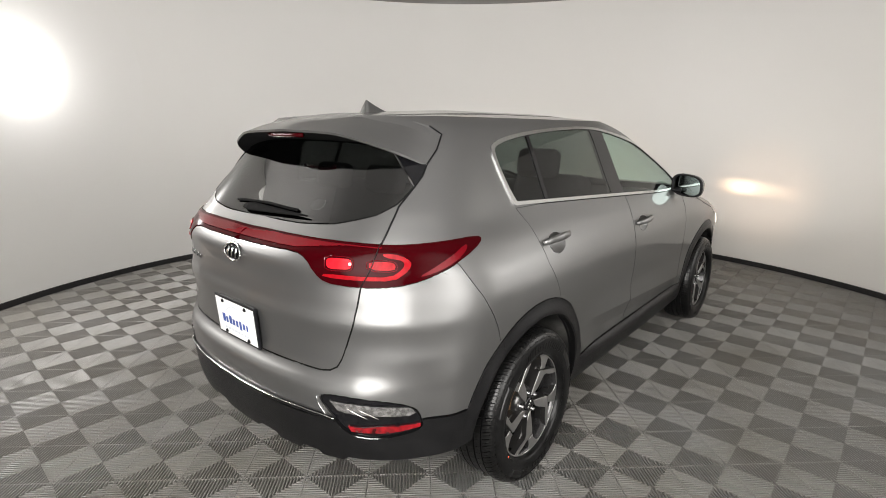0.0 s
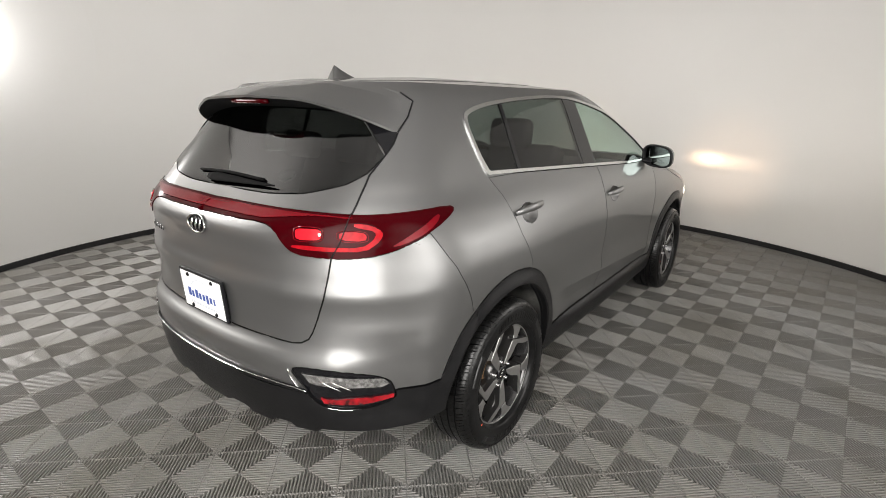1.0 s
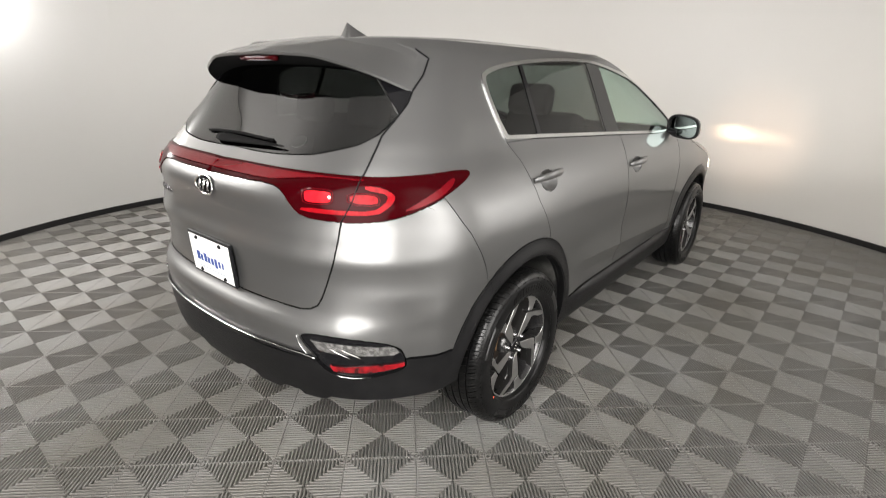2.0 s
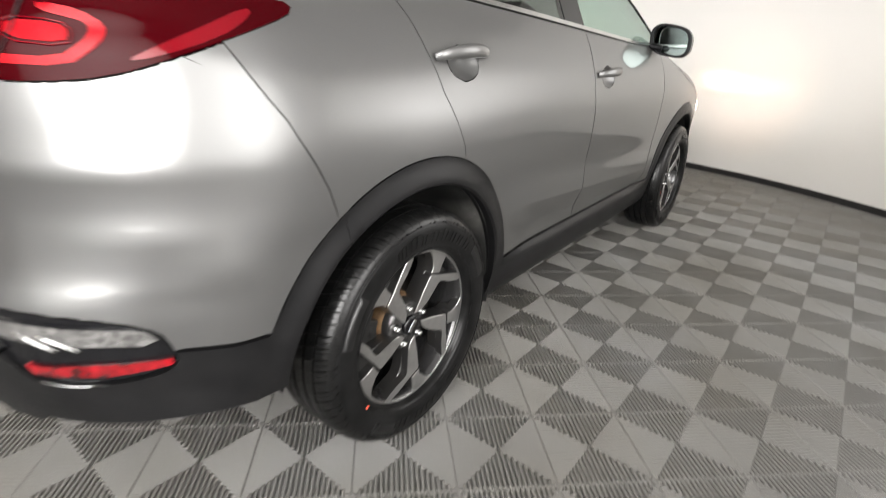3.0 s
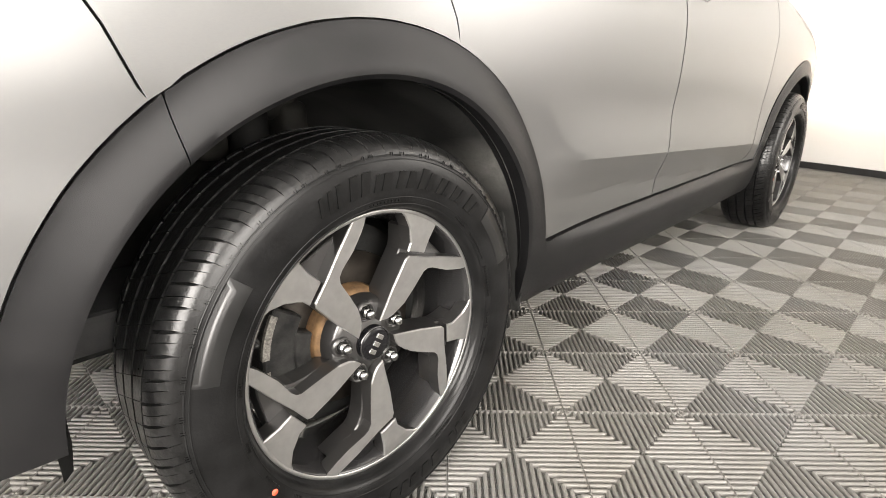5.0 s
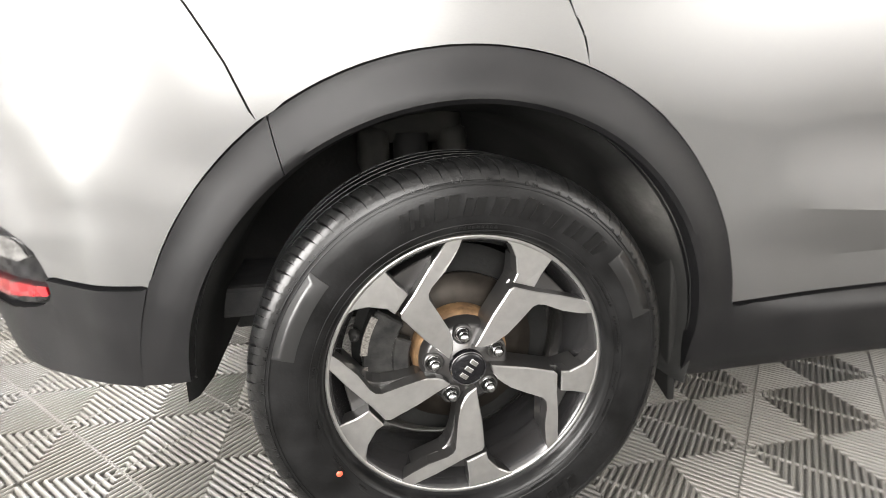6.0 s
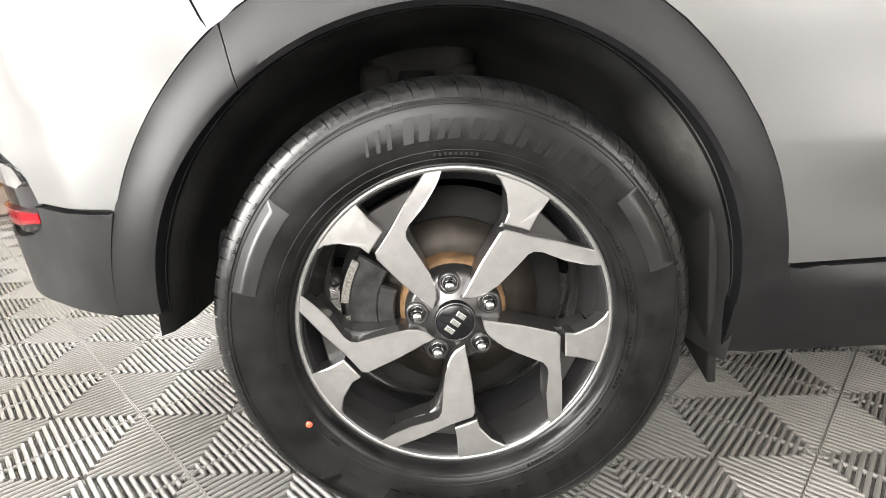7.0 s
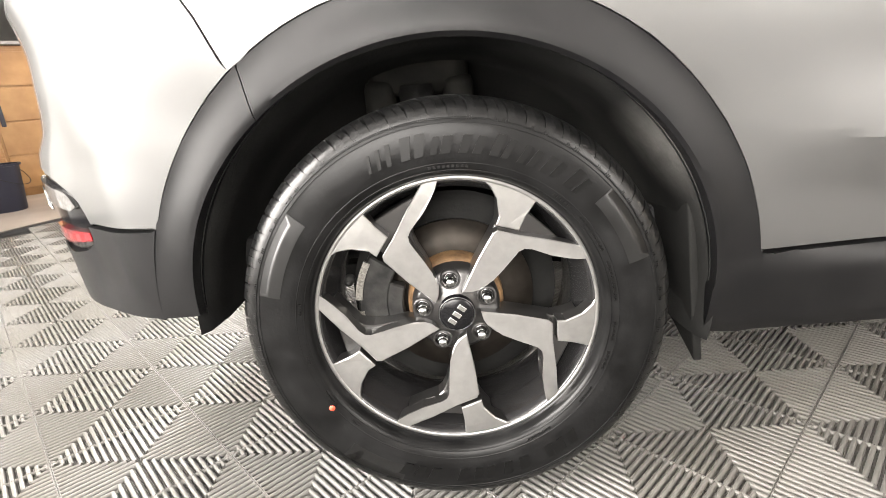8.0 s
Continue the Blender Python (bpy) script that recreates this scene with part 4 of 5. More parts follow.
def wheel(m, name="wheel"):
    I = Matrix.Identity(4)
    thing = new(name)
    thing.parent = car
    thing.matrix_local = m
    # tyre: carcass with circumferential grooves, tread blocks, raised rings and marks
    side = [(r, side_h(r)) for r in (0.230, 0.2345, 0.2360, 0.2375, 0.2400, 0.2430, 0.248, 0.254, 0.262, 0.272, 0.284, 0.296, 0.308, 0.318, 0.328, 0.336)]
    tread = [(0.337, 0.088), (0.3385, 0.075), (0.3390, 0.052), (0.3390, 0.0), (0.3390, -0.052), (0.3385, -0.075), (0.337, -0.088)]
    back = [(r, -h) for r, h in side[::-1]]
    bm = lathe(bmesh.new(), side + tread + back, I, 96)
    bmesh.ops.recalc_face_normals(bm, faces=bm.faces)
    tyre = part("tyre", bm, RUBBER, thing, "black rubber tyre")
    bm = bmesh.new()
    # shoulders: 72 pitches of two blocks, parted by notches that taper towards the side wall
    shoulder = ((0.3205, 0.1071), (0.3260, 0.1052), (0.3310, 0.1022), (0.3360, 0.0980), (0.3405, 0.0922), (0.3450, 0.0835), (0.3480, 0.0730), (0.3490, 0.0600), (0.3400, 0.0590))
    for k in range(72):
        lead = 0.35 * math.sin(k * 2.4)
        for half in (0, 1):
            for turned in (1, -1):
                ring = [[], []]
                for i, (r, h) in enumerate(shoulder):
                    f = min(i / 7, 1.0)
                    deep = 0.36 * min(max((f - 0.10) / 0.5, 0.0), 1.0)
                    fine = 0.11 * min(max((f - 0.28) / 0.3, 0.0), 1.0)
                    lo, hi = (deep, 2.5 + lead - fine) if half == 0 else (2.5 + lead + fine, 5.0 - deep)
                    for side_of, b in zip(ring, (5 * k + lo, 5 * k + hi)):
                        b = radians(b + h * 60)
                        side_of.append(bm.verts.new((-r * math.cos(b), r * math.sin(b), h * turned)))
                a, b = ring
                for i in range(len(a) - 1):
                    bm.faces.new((a[i], b[i], b[i + 1], a[i + 1]))
                bm.faces.new(a)
                bm.faces.new(b[::-1])
    for n, span, rows in ((66, 0.955, (((0.339, 0.0545), (0.349, 0.0535), (0.349, 0.0235), (0.339, 0.0225)), ((0.339, -0.0545), (0.349, -0.0535), (0.349, -0.0235), (0.339, -0.0225)))),
                          (66, 0.97, (((0.339, 0.0165), (0.349, 0.0155), (0.349, -0.0155), (0.339, -0.0165)),))):
        for k in range(n):
            for prof in rows:
                ring = []
                for b in (360 / n * k, 360 / n * (k + span)):
                    ring.append([bm.verts.new((-r * math.cos(radians(b + h * 60)), r * math.sin(radians(b + h * 60)), h)) for r, h in prof])
                a, b = ring
                for i in range(len(a) - 1):
                    bm.faces.new((a[i], b[i], b[i + 1], a[i + 1]))
                bm.faces.new(a)
                bm.faces.new(b[::-1])
    bmesh.ops.recalc_face_normals(bm, faces=bm.faces)
    tagged(sharp_rim(part("tread", bm, TREAD, thing), 35), kind="stuff")
    bm = bmesh.new()
    for k in range(72):
        for step in (0.9, 1.5, 2.1) if k % 2 else (3.2, 3.8):
            b = 5 * k + step + 0.4 * math.sin(k * 1.7)
            arc_block(bm, 0.3175, 0.3235, b, b + 0.16, side_h(0.3175) - 0.002, side_h(0.3175) + 0.0012, 1, 0.0, side_h(0.3235) + 0.0024)
    bmesh.ops.recalc_face_normals(bm, faces=bm.faces)
    tagged(part("shoulder_tick", bm, LETTER, thing, smooth=False), kind="stuff")
    for r in (0.2450, 0.2560, 0.3130, 0.3185):
        bm = bmesh.new()
        lathe(bm, [(r - 0.0012, side_h(r) - 0.001), (r, side_h(r) + 0.0016), (r + 0.0012, side_h(r) - 0.001)], I, 96)
        bmesh.ops.recalc_face_normals(bm, faces=bm.faces)
        part("sidewall_ring", bm, RUBBER, thing)
    # raised maker's mark over the top and model mark at the foot, as plain bars
    bm = bmesh.new()
    for a0, a1, r0, r1 in ((66.0, 67.0, 0.272, 0.296), (69.0, 70.2, 0.271, 0.298), (72.0, 73.4, 0.270, 0.300), (76.5, 79.3, 0.270, 0.302), (80.6, 83.4, 0.270, 0.302), (85.4, 87.4, 0.270, 0.295),
                           (88.4, 91.4, 0.270, 0.295), (94.0, 96.6, 0.270, 0.296), (98.2, 100.8, 0.270, 0.296), (103.4, 106.0, 0.270, 0.302), (107.0, 109.0, 0.270, 0.298), (112.0, 114.0, 0.270, 0.296),
                           (115.2, 117.2, 0.270, 0.296), (119.5, 121.5, 0.270, 0.296), (122.8, 124.8, 0.270, 0.296), (128.0, 130.5, 0.270, 0.302), (131.6, 133.4, 0.270, 0.298)):
        arc_block(bm, r0, r1, a0, a1, side_h(r0) - 0.004, side_h(r0) + 0.0020, 3, 1.5, side_h(r1) + 0.0020)
    for a0, a1 in ((-131, -127), (-126, -122.5), (-121.5, -118), (-112, -107.5), (-106, -102), (-99.5, -96), (-95, -91.5), (-90, -86), (-80, -76), (-74.8, -71), (-70, -66)):
        arc_block(bm, 0.274, 0.298, a0, a1 - 1.0, side_h(0.274) - 0.004, side_h(0.274) + 0.0020, 3, 1.2, side_h(0.298) + 0.0020)
    bmesh.ops.recalc_face_normals(bm, faces=bm.faces)
    tagged(part("raised_mark", bm, LETTER, thing, "raised shiny marks", smooth=False), kind="stuff")
    bm = bmesh.new()
    for a0, a1 in ((-12, -8), (8, 13), (-32, -24), (-44, -40), (84, 98), (128, 136), (140, 156), (160, 176), (184, 192), (196, 204), (212, 220), (235, 246)):
        n = max(5, round((a1 - a0) / 1.5))
        for k in range(n):
            b = a0 + (a1 - a0) * k / n
            arc_block(bm, 0.2490, 0.2530, b, b + (a1 - a0) / n * 0.6, side_h(0.251) - 0.003, side_h(0.251) + 0.0010, 1)
    bmesh.ops.recalc_face_normals(bm, faces=bm.faces)
    tagged(part("small_mark", bm, LETTER, thing, smooth=False), kind="stuff")
    for a0, a1 in ((14, 40), (140, 163), (-68, -47)):
        bm = bmesh.new()
        for k in range(12):
            b = a0 + (a1 - a0) * k / 12
            for r0, r1 in ((0.280, 0.296), (0.296, 0.3125)):
                arc_block(bm, r0, r1, b, b + (a1 - a0) / 12, side_h(r0) - 0.003, side_h(r0) + 0.0012, 1, 0.0, side_h(r1) + 0.0012)
        bmesh.ops.remove_doubles(bm, verts=bm.verts, dist=1e-5)
        bmesh.ops.recalc_face_normals(bm, faces=bm.faces)
        sharp_rim(part("sidewall_panel", bm, GLOSS_RUBBER, thing, "smooth shiny panel of the sidewall"), 30)
    bm = bmesh.new()
    x, y = polar([(0.2585, -31.5)])[0]
    lathe(bm, [(0.0, 0.0016), (0.0045, 0.0014), (0.0052, 0.0)], Matrix.Translation((x, y, side_h(0.2585) - 0.0002)), 20)
    part("paint_dot", bm, REFLECTOR_DOT, thing, "small orange-red paint dot")
    # rim: barrel, machined lip, five twisted spokes
    bm = lathe(bmesh.new(), [(0.2345, 0.0775), (0.232, 0.0815), (0.2265, 0.0815), (0.2235, 0.0790), (0.2205, 0.0600), (0.2080, 0.0300), (0.2040, -0.040), (0.212, -0.090), (0.232, -0.100)], I, 96)
    bmesh.ops.recalc_face_normals(bm, faces=bm.faces)
    rim = part("rim", bm, RIM_BARREL, thing, "dark and machined alloy rim")
    bm = lathe(bmesh.new(), [(0.2338, 0.0805), (0.2328, 0.0826), (0.2268, 0.0826), (0.2258, 0.0790)], I, 96)
    bmesh.ops.recalc_face_normals(bm, faces=bm.faces)
    part("lip", bm, MACHINED, thing, "bright machined lip")
    leg, block, web = densify(polar(LEG)), densify(polar(BLOCK)), densify(chaikin(polar(WEB), 2))

    def dish(bm):
        for v in bm.verts:
            r = math.hypot(v.co.x, v.co.y)
            v.co.z -= 0.013 * max(0.0, 1 - r / 0.20) ** 1.2
        return bm

    for k in range(5):
        bm = bmesh.new()
        prism(bm, spun(leg, k), 0.052, 0.0795, I, 0.0012)
        prism(bm, spun(block, k), 0.052, 0.0795, I, 0.0012)
        prism(bm, spun(web, k), 0.022, 0.056, I, 0.002)
        part("spoke", dish(bm), RIM_DARK, thing, "dark lacquered spoke", smooth=False)
        for shape in (leg, block):
            bm = bmesh.new()
            prism(bm, spun(shape, k), 0.0790, 0.0822, I, 0.0016)
            part("spoke_face", dish(bm), MACHINED, thing, "bright machined spoke face", smooth=False)
    bm = lathe(bmesh.new(), [(0.0, 0.0585), (0.036, 0.0585), (0.039, 0.0560), (0.066, 0.0540), (0.074, 0.0480), (0.078, 0.010)], I, 64)
    for k in range(5):
        x, y = polar([(0.0572, 82.8 + 72 * k)])[0]
        lathe(bm, [(0.0125, 0.048), (0.0135, 0.0595), (0.0165, 0.0595), (0.0185, 0.048)], Matrix.Translation((x, y, 0)), 24)
    bmesh.ops.recalc_face_normals(bm, faces=bm.faces)
    part("hub", bm, RIM_DARK, thing)
    bm = lathe(bmesh.new(), [(0.0, 0.0735), (0.024, 0.0728), (0.0295, 0.0700), (0.0310, 0.0640), (0.0310, 0.0560)], I, 48)
    bmesh.ops.recalc_face_normals(bm, faces=bm.faces)
    cap = part("centre_cap", bm, BLACK_GLOSS, thing, "black centre cap with a silver mark")
    bm = lathe(bmesh.new(), [(0.0285, 0.0712), (0.0297, 0.0718), (0.0308, 0.0700)], I, 48)
    bmesh.ops.recalc_face_normals(bm, faces=bm.faces)
    part("cap_ring", bm, RIM_BARREL, thing)
    bm = bmesh.new()
    t = Matrix.Rotation(radians(52), 4, "Z")
    for x in (-0.0140, 0.0, 0.0140):
        box(bm, (x - 0.0042, -0.0075, 0.0722), (x + 0.0042, 0.0075, 0.0745), 0.0008, t)
    part("cap_mark", bm, SATIN, thing, smooth=False)
    for k in range(5):
        x, y = polar([(0.0572, 82.8 + 72 * k)])[0]
        bm = bmesh.new()
        t = Matrix.Translation((x, y, 0)) @ Matrix.Rotation(radians(11 * k), 4, "Z")
        lathe(bm, [(0.0, 0.0770), (0.0050, 0.0766), (0.0078, 0.0735), (0.0088, 0.0690)], t, 24)
        lathe(bm, [(0.0088, 0.0690), (0.0098, 0.0690), (0.0104, 0.048)], t, 6)
        lathe(bm, [(0.0105, 0.0560), (0.0125, 0.0550), (0.0125, 0.046)], t, 24)
        bmesh.ops.recalc_face_normals(bm, faces=bm.faces)
        part("wheel_nut", bm, NUT, thing, "chrome wheel nut")
    # brake behind the spokes: disc with rusty hat, caliper with its bracket
    bm = lathe(bmesh.new(), [(0.082, -0.012), (0.141, -0.012), (0.141, -0.024), (0.082, -0.024)], I, 64)
    bmesh.ops.recalc_face_normals(bm, faces=bm.faces)
    disc = part("brake_disc", bm, DISC, thing, "worn steel brake disc")
    bm = lathe(bmesh.new(), [(0.030, 0.022), (0.076, 0.022), (0.084, 0.016), (0.086, -0.014)], I, 64)
    bmesh.ops.recalc_face_normals(bm, faces=bm.faces)
    part("disc_hat", bm, RUST, thing, "rusty brake disc hat")
    bm = bmesh.new()
    arc_block(bm, 0.118, 0.172, -26, 34, -0.050, 0.016, 10)
    arc_block(bm, 0.092, 0.122, -10, 22, 0.000, 0.020, 8)
    bmesh.ops.recalc_face_normals(bm, faces=bm.faces)
    bmesh.ops.bevel(bm, geom=bm.edges[:], offset=0.003, segments=1, affect="EDGES")
    cal = part("brake_caliper", bm, CAST, thing, "grey cast iron brake caliper", smooth=False)
    bm = bmesh.new()
    arc_block(bm, 0.164, 0.176, 6, 30, 0.014, 0.021, 6)
    arc_block(bm, 0.163, 0.180, -16, -2, 0.010, 0.017, 4)
    bmesh.ops.recalc_face_normals(bm, faces=bm.faces)
    part("caliper_clip", bm, CLIP, thing, "ribbed bright metal clip", smooth=False)
    for a in (16, -12):
        bm = bmesh.new()
        x, y = polar([(0.190, a)])[0]
        lathe(bm, [(0.0, 0.030), (0.004, 0.029), (0.0045, 0.010)], Matrix.Translation((x, y, 0)), 6)
        lathe(bm, [(0.0, 0.022), (0.008, 0.020), (0.0095, 0.002)], Matrix.Translation((x, y, 0)), 16)
        bmesh.ops.recalc_face_normals(bm, faces=bm.faces)
        part("bleed_screw", bm, CAST, thing)
    bm = lathe(bmesh.new(), [(0.0, -0.030), (0.170, -0.030), (0.188, -0.042)], I, 48)
    bmesh.ops.recalc_face_normals(bm, faces=bm.faces)
    part("dust_shield", bm, LINER, thing)
    return thing


REFLECTOR_DOT = material("orange red dot", (0.75, 0.10, 0.05), 0.5)
OUT_R = Matrix(((0, 0, 1, 0), (1, 0, 0, 0), (0, 1, 0, 0), (0, 0, 0, 1)))    # local x ahead, y up, z outwards on the right flank
OUT_L = Matrix(((0, 0, -1, 0), (-1, 0, 0, 0), (0, 1, 0, 0), (0, 0, 0, 1)))  # the same on the left flank
TRACK = 0.812
first = wheel(Matrix.Translation((TRACK, AXLES[0], HUB_Z)) @ OUT_R)
tagged(first, "two-tone alloy wheel with black tyre")
for x, y, out, spin in ((TRACK, AXLES[1], OUT_R, -20), (-TRACK, AXLES[0], OUT_L, 30), (-TRACK, AXLES[1], OUT_L, 55)):
    w = copy_thing(first, Matrix.Translation((x, y, HUB_Z)) @ out @ Matrix.Rotation(radians(spin), 4, "Z"))

# ---- wheel wells, underbody, inner shell ----
for side in (1, -1):
    for cy in AXLES:
        bm = bmesh.new()
        m = Matrix.Translation((0, cy, HUB_Z)) @ (OUT_R if side > 0 else OUT_L)
        lathe(bm, [(0.435, 0.872), (0.423, 0.856), (0.414, 0.80), (0.410, 0.52), (0.0, 0.50)], m, 48, *((-12, 181) if side > 0 else (-1, 192)))
        part("wheel_well_liner", bm, LINER, car)
        bm = bmesh.new()
        y = cy + 0.39
        box(bm, (side * 0.62, y, 0.20), (side * 0.84, y + 0.016, 0.52), 0.004)
        for v in bm.verts:
            v.co.y += (0.52 - v.co.z) * 0.10
            if v.co.z < 0.3:
                v.co.z += 0.09 * (0.84 - abs(v.co.x)) / 0.22
        part("mud_flap", bm, LINER, car)
    bm = bmesh.new()
    box(bm, (side * 0.50, -0.140, 0.700), (side * 0.62, 0.060, 0.785), 0.030)
    part("strut_mount", bm, MOUNT, car)
    for y in (-0.118, 0.038):
        bm = bmesh.new()
        box(bm, (side * 0.53, y - 0.03, 0.640), (side * 0.625, y + 0.03, 0.735), 0.018)
        part("bracket_leg", bm, MOUNT, car)
    bm = lathe(bmesh.new(), [(0.0, -0.05), (0.035, -0.05), (0.035, 0.05), (0.0, 0.05)], Matrix.Translation((side * 0.60, -0.045, 0.67)), 20)
    bmesh.ops.recalc_face_normals(bm, faces=bm.faces)
    part("strut_boot", bm, LINER, car)
bm = bmesh.new()
box(bm, (-0.42, -0.45, 0.26), (0.42, 3.2, 0.30), 0.01)
box(bm, (-0.80, 0.46, 0.24), (0.80, 2.20, 0.30), 0.01)
box(bm, (-0.50, -0.72, 0.40), (0.50, -0.60, 0.44), 0.01)
part("underbody", bm, LINER, car, smooth=False)
bm = bmesh.new()
lathe(bm, [(0.0, -0.55), (0.045, -0.55), (0.045, 0.55), (0.0, 0.55)], Matrix.Translation((0, 0.0, 0.33)) @ Matrix.Rotation(radians(90), 4, "Y"), 20)
part("rear_axle", bm, CAST, car)
inner = [f for key, faces in PANELS.items() if "window" not in key and key not in ("windscreen", "handle_cup_rear", "handle_cup_front") for f in faces]
part("inner_shell", panel_bmesh(inner, (1, -1), lift=-0.016, depth=0.0, gap=0.0), LINER, car)


# ---- lamps and fittings of the body ----
def sub(name, key, poly, mat, sides, parent, label="", **how):
    return sharp_rim(part(name, panel_bmesh(sub_panel(key, poly), sides, **how), mat, parent, label))


def sweep(bm, path, w, h, ups=None, steps=8, taper=None):
    """A bar with an oval section swept along a path; w across, h along the given ups."""
    rings = []
    n = len(path)
    for i, p in enumerate(path):
        p = Vector(p)
        t = (Vector(path[min(i + 1, n - 1)]) - Vector(path[max(i - 1, 0)])).normalized()
        u = Vector(ups[i]) if ups else Vector((0, 0, 1))
        u = (u - t * u.dot(t)).normalized()
        c = t.cross(u)
        k = taper(i / (n - 1)) if taper else 1.0
        rings.append([bm.verts.new(p + k * (c * (w / 2) * math.cos(2 * math.pi * j / steps) + u * (h / 2) * math.sin(2 * math.pi * j / steps))) for j in range(steps)])
    for a, b in zip(rings, rings[1:]):
        for j in range(steps):
            bm.faces.new((a[j], a[(j + 1) % steps], b[(j + 1) % steps], b[j]))
    bm.faces.new(rings[0][::-1])
    bm.faces.new(rings[-1])
    bmesh.ops.recalc_face_normals(bm, faces=bm.faces)
    return bm


def on_skin(s, z, lift=0.0, side=1):
    p = Vector(skin(s, z)) + skin_normal(s, z) * lift
    return Vector((side * p.x, p.y, p.z))


def out_of_skin(s, z, side=1):
    n = skin_normal(s, z)
    return Vector((side * n.x, n.y, n.z))


def along(points, steps):
    out = []
    for a, b in zip(points, points[1:]):
        out += [(a[0] + (b[0] - a[0]) * k / steps, a[1] + (b[1] - a[1]) * k / steps) for k in range(steps)]
    return out + [points[-1]]


def bmesh_ball(at, r):
    bm = bmesh.new()
    bmesh.ops.create_icosphere(bm, subdivisions=2, radius=r, matrix=Matrix.Translation(at))
    return bm


DIODE = material("lit diode", (0.8, 0.2, 0.2), 0.2, emit=(1.0, 0.25, 0.25), power=3.0)
lamp_cover = panel("tail_lamp", "tail_lamp", LAMP_DARK, (1, -1), label="dark red tail lamp with a band across the tailgate", lift=0.004, depth=0.02, gap=0.0006)
SIG_BLOCK_A = chaikin([(-1.030, 1.119), (-0.977, 1.121), (-0.925, 1.119), (-0.918, 1.103), (-0.924, 1.087), (-0.970, 1.085), (-1.019, 1.086), (-1.027, 1.101)], 1)
SIG_BLOCK_B = chaikin([(-0.841, 1.113), (-0.733, 1.111), (-0.714, 1.099), (-0.724, 1.082), (-0.839, 1.086)], 1)
SIG_C = chaikin([(-0.772, 1.139), (-0.679, 1.132), (-0.639, 1.112), (-0.645, 1.093), (-0.671, 1.075), (-0.730, 1.049), (-0.877, 1.050), (-1.038, 1.056), (-1.033, 1.069), (-0.877, 1.064), (-0.744, 1.062), (-0.690, 1.084), (-0.669, 1.104), (-0.690, 1.118), (-0.772, 1.128)], 1)
SIG_TAIL = chaikin([(-0.479, 1.110), (-0.354, 1.152), (-0.352, 1.141), (-0.442, 1.098), (-0.552, 1.068), (-0.622, 1.059), (-0.537, 1.089)], 1)
SIG_BAND = [(FAR, 1.152), (-1.189, 1.162), (-0.976, 1.162), (-0.779, 1.157), (-0.776, 1.150), (-0.971, 1.154), (-1.086, 1.146), (-1.185, 1.134), (FAR, 1.128)]
sub("lamp_band", "tail_lamp", SIG_BAND, LAMP_RED, (1, -1), lamp_cover, "red band across the tailgate", lift=0.0075, depth=0.006)
for side in (1, -1):
    sub("lamp_segment", "tail_lamp", SIG_BLOCK_A, LAMP_HOT, (side,), lamp_cover, "lit bright red segment", lift=0.0065, depth=0.003, gap=0.0)
    p = on_skin(-0.925, 1.102, 0.0075, side)
    part("lamp_diode", bmesh_ball(p, 0.006), DIODE, lamp_cover, "bright lit diode")
    for outline in (SIG_BLOCK_A, SIG_BLOCK_B):
        cx, cz = sum(q[0] for q in outline) / len(outline), sum(q[1] for q in outline) / len(outline)
        ring = [(cx + (s - cx) * 1.16, cz + (z - cz) * 1.30) for s, z in outline]
        ring.append(ring[0])
        part("segment_frame", sweep(bmesh.new(), [on_skin(s, z, 0.0062, side) for s, z in ring], 0.0030, 0.003, [out_of_skin(s, z, side) for s, z in ring], 6), LAMP_RED, lamp_cover, "dark red frame")
    sub("lamp_segment", "tail_lamp", SIG_BLOCK_B, LAMP_GLOW, (side,), lamp_cover, "lit red segment", lift=0.0065, depth=0.003, gap=0.0)
    sub("lamp_segment", "tail_lamp", SIG_C, LAMP_GLOW, (side,), lamp_cover, "lit red hook", lift=0.0060, depth=0.003, gap=0.0)
    sub("lamp_segment", "tail_lamp", SIG_TAIL, LAMP_RED, (side,), lamp_cover, "red reflector", lift=0.0060, depth=0.003, gap=0.0)
    # black bar laid over the tailgate's gap for its dark line
    path = along(seam_tail[:4], 4)
    part("tailgate_gap_bar", sweep(bmesh.new(), [on_skin(s, z, 0.0008, side) for s, z in path], 0.0075, 0.003, [out_of_skin(s, z, side) for s, z in path], 6), BLACK_PLASTIC, car, "dark gap beside the tailgate")
    path = along([(-0.792, 1.168), (-0.827, 1.096), (-0.880, 1.025)], 4)
    part("lamp_joint", sweep(bmesh.new(), [on_skin(s, z, 0.0065, side) for s, z in path], 0.0035, 0.005, [out_of_skin(s, z, side) for s, z in path], 6), BLACK_PLASTIC, lamp_cover, "dark joint across the lamp")
    fog = panel("rear_fog_panel", "fog_panel", BLACK_GLOSS, (side,), label="gloss black panel with reversing lamp and red reflector", lift=-0.004, depth=0.02)
    lens = sub("reversing_lamp", "fog_panel", [(-1.019, 0.608), (-0.909, 0.607), (-0.842, 0.601), (-0.680, 0.592), (-0.651, 0.562), (-0.690, 0.551), (-0.866, 0.562), (-0.979, 0.566)], CLEAR, (side,), fog, "clear reversing lamp", lift=0.004, depth=0.01)
    sub("red_reflector", "fog_panel", [(-0.948, 0.513), (-0.823, 0.520), (-0.633, 0.520), (-0.632, 0.500), (-0.779, 0.486), (-0.934, 0.490)], REFLECTOR, (side,), fog, "long red reflector", lift=0.004, depth=0.01)
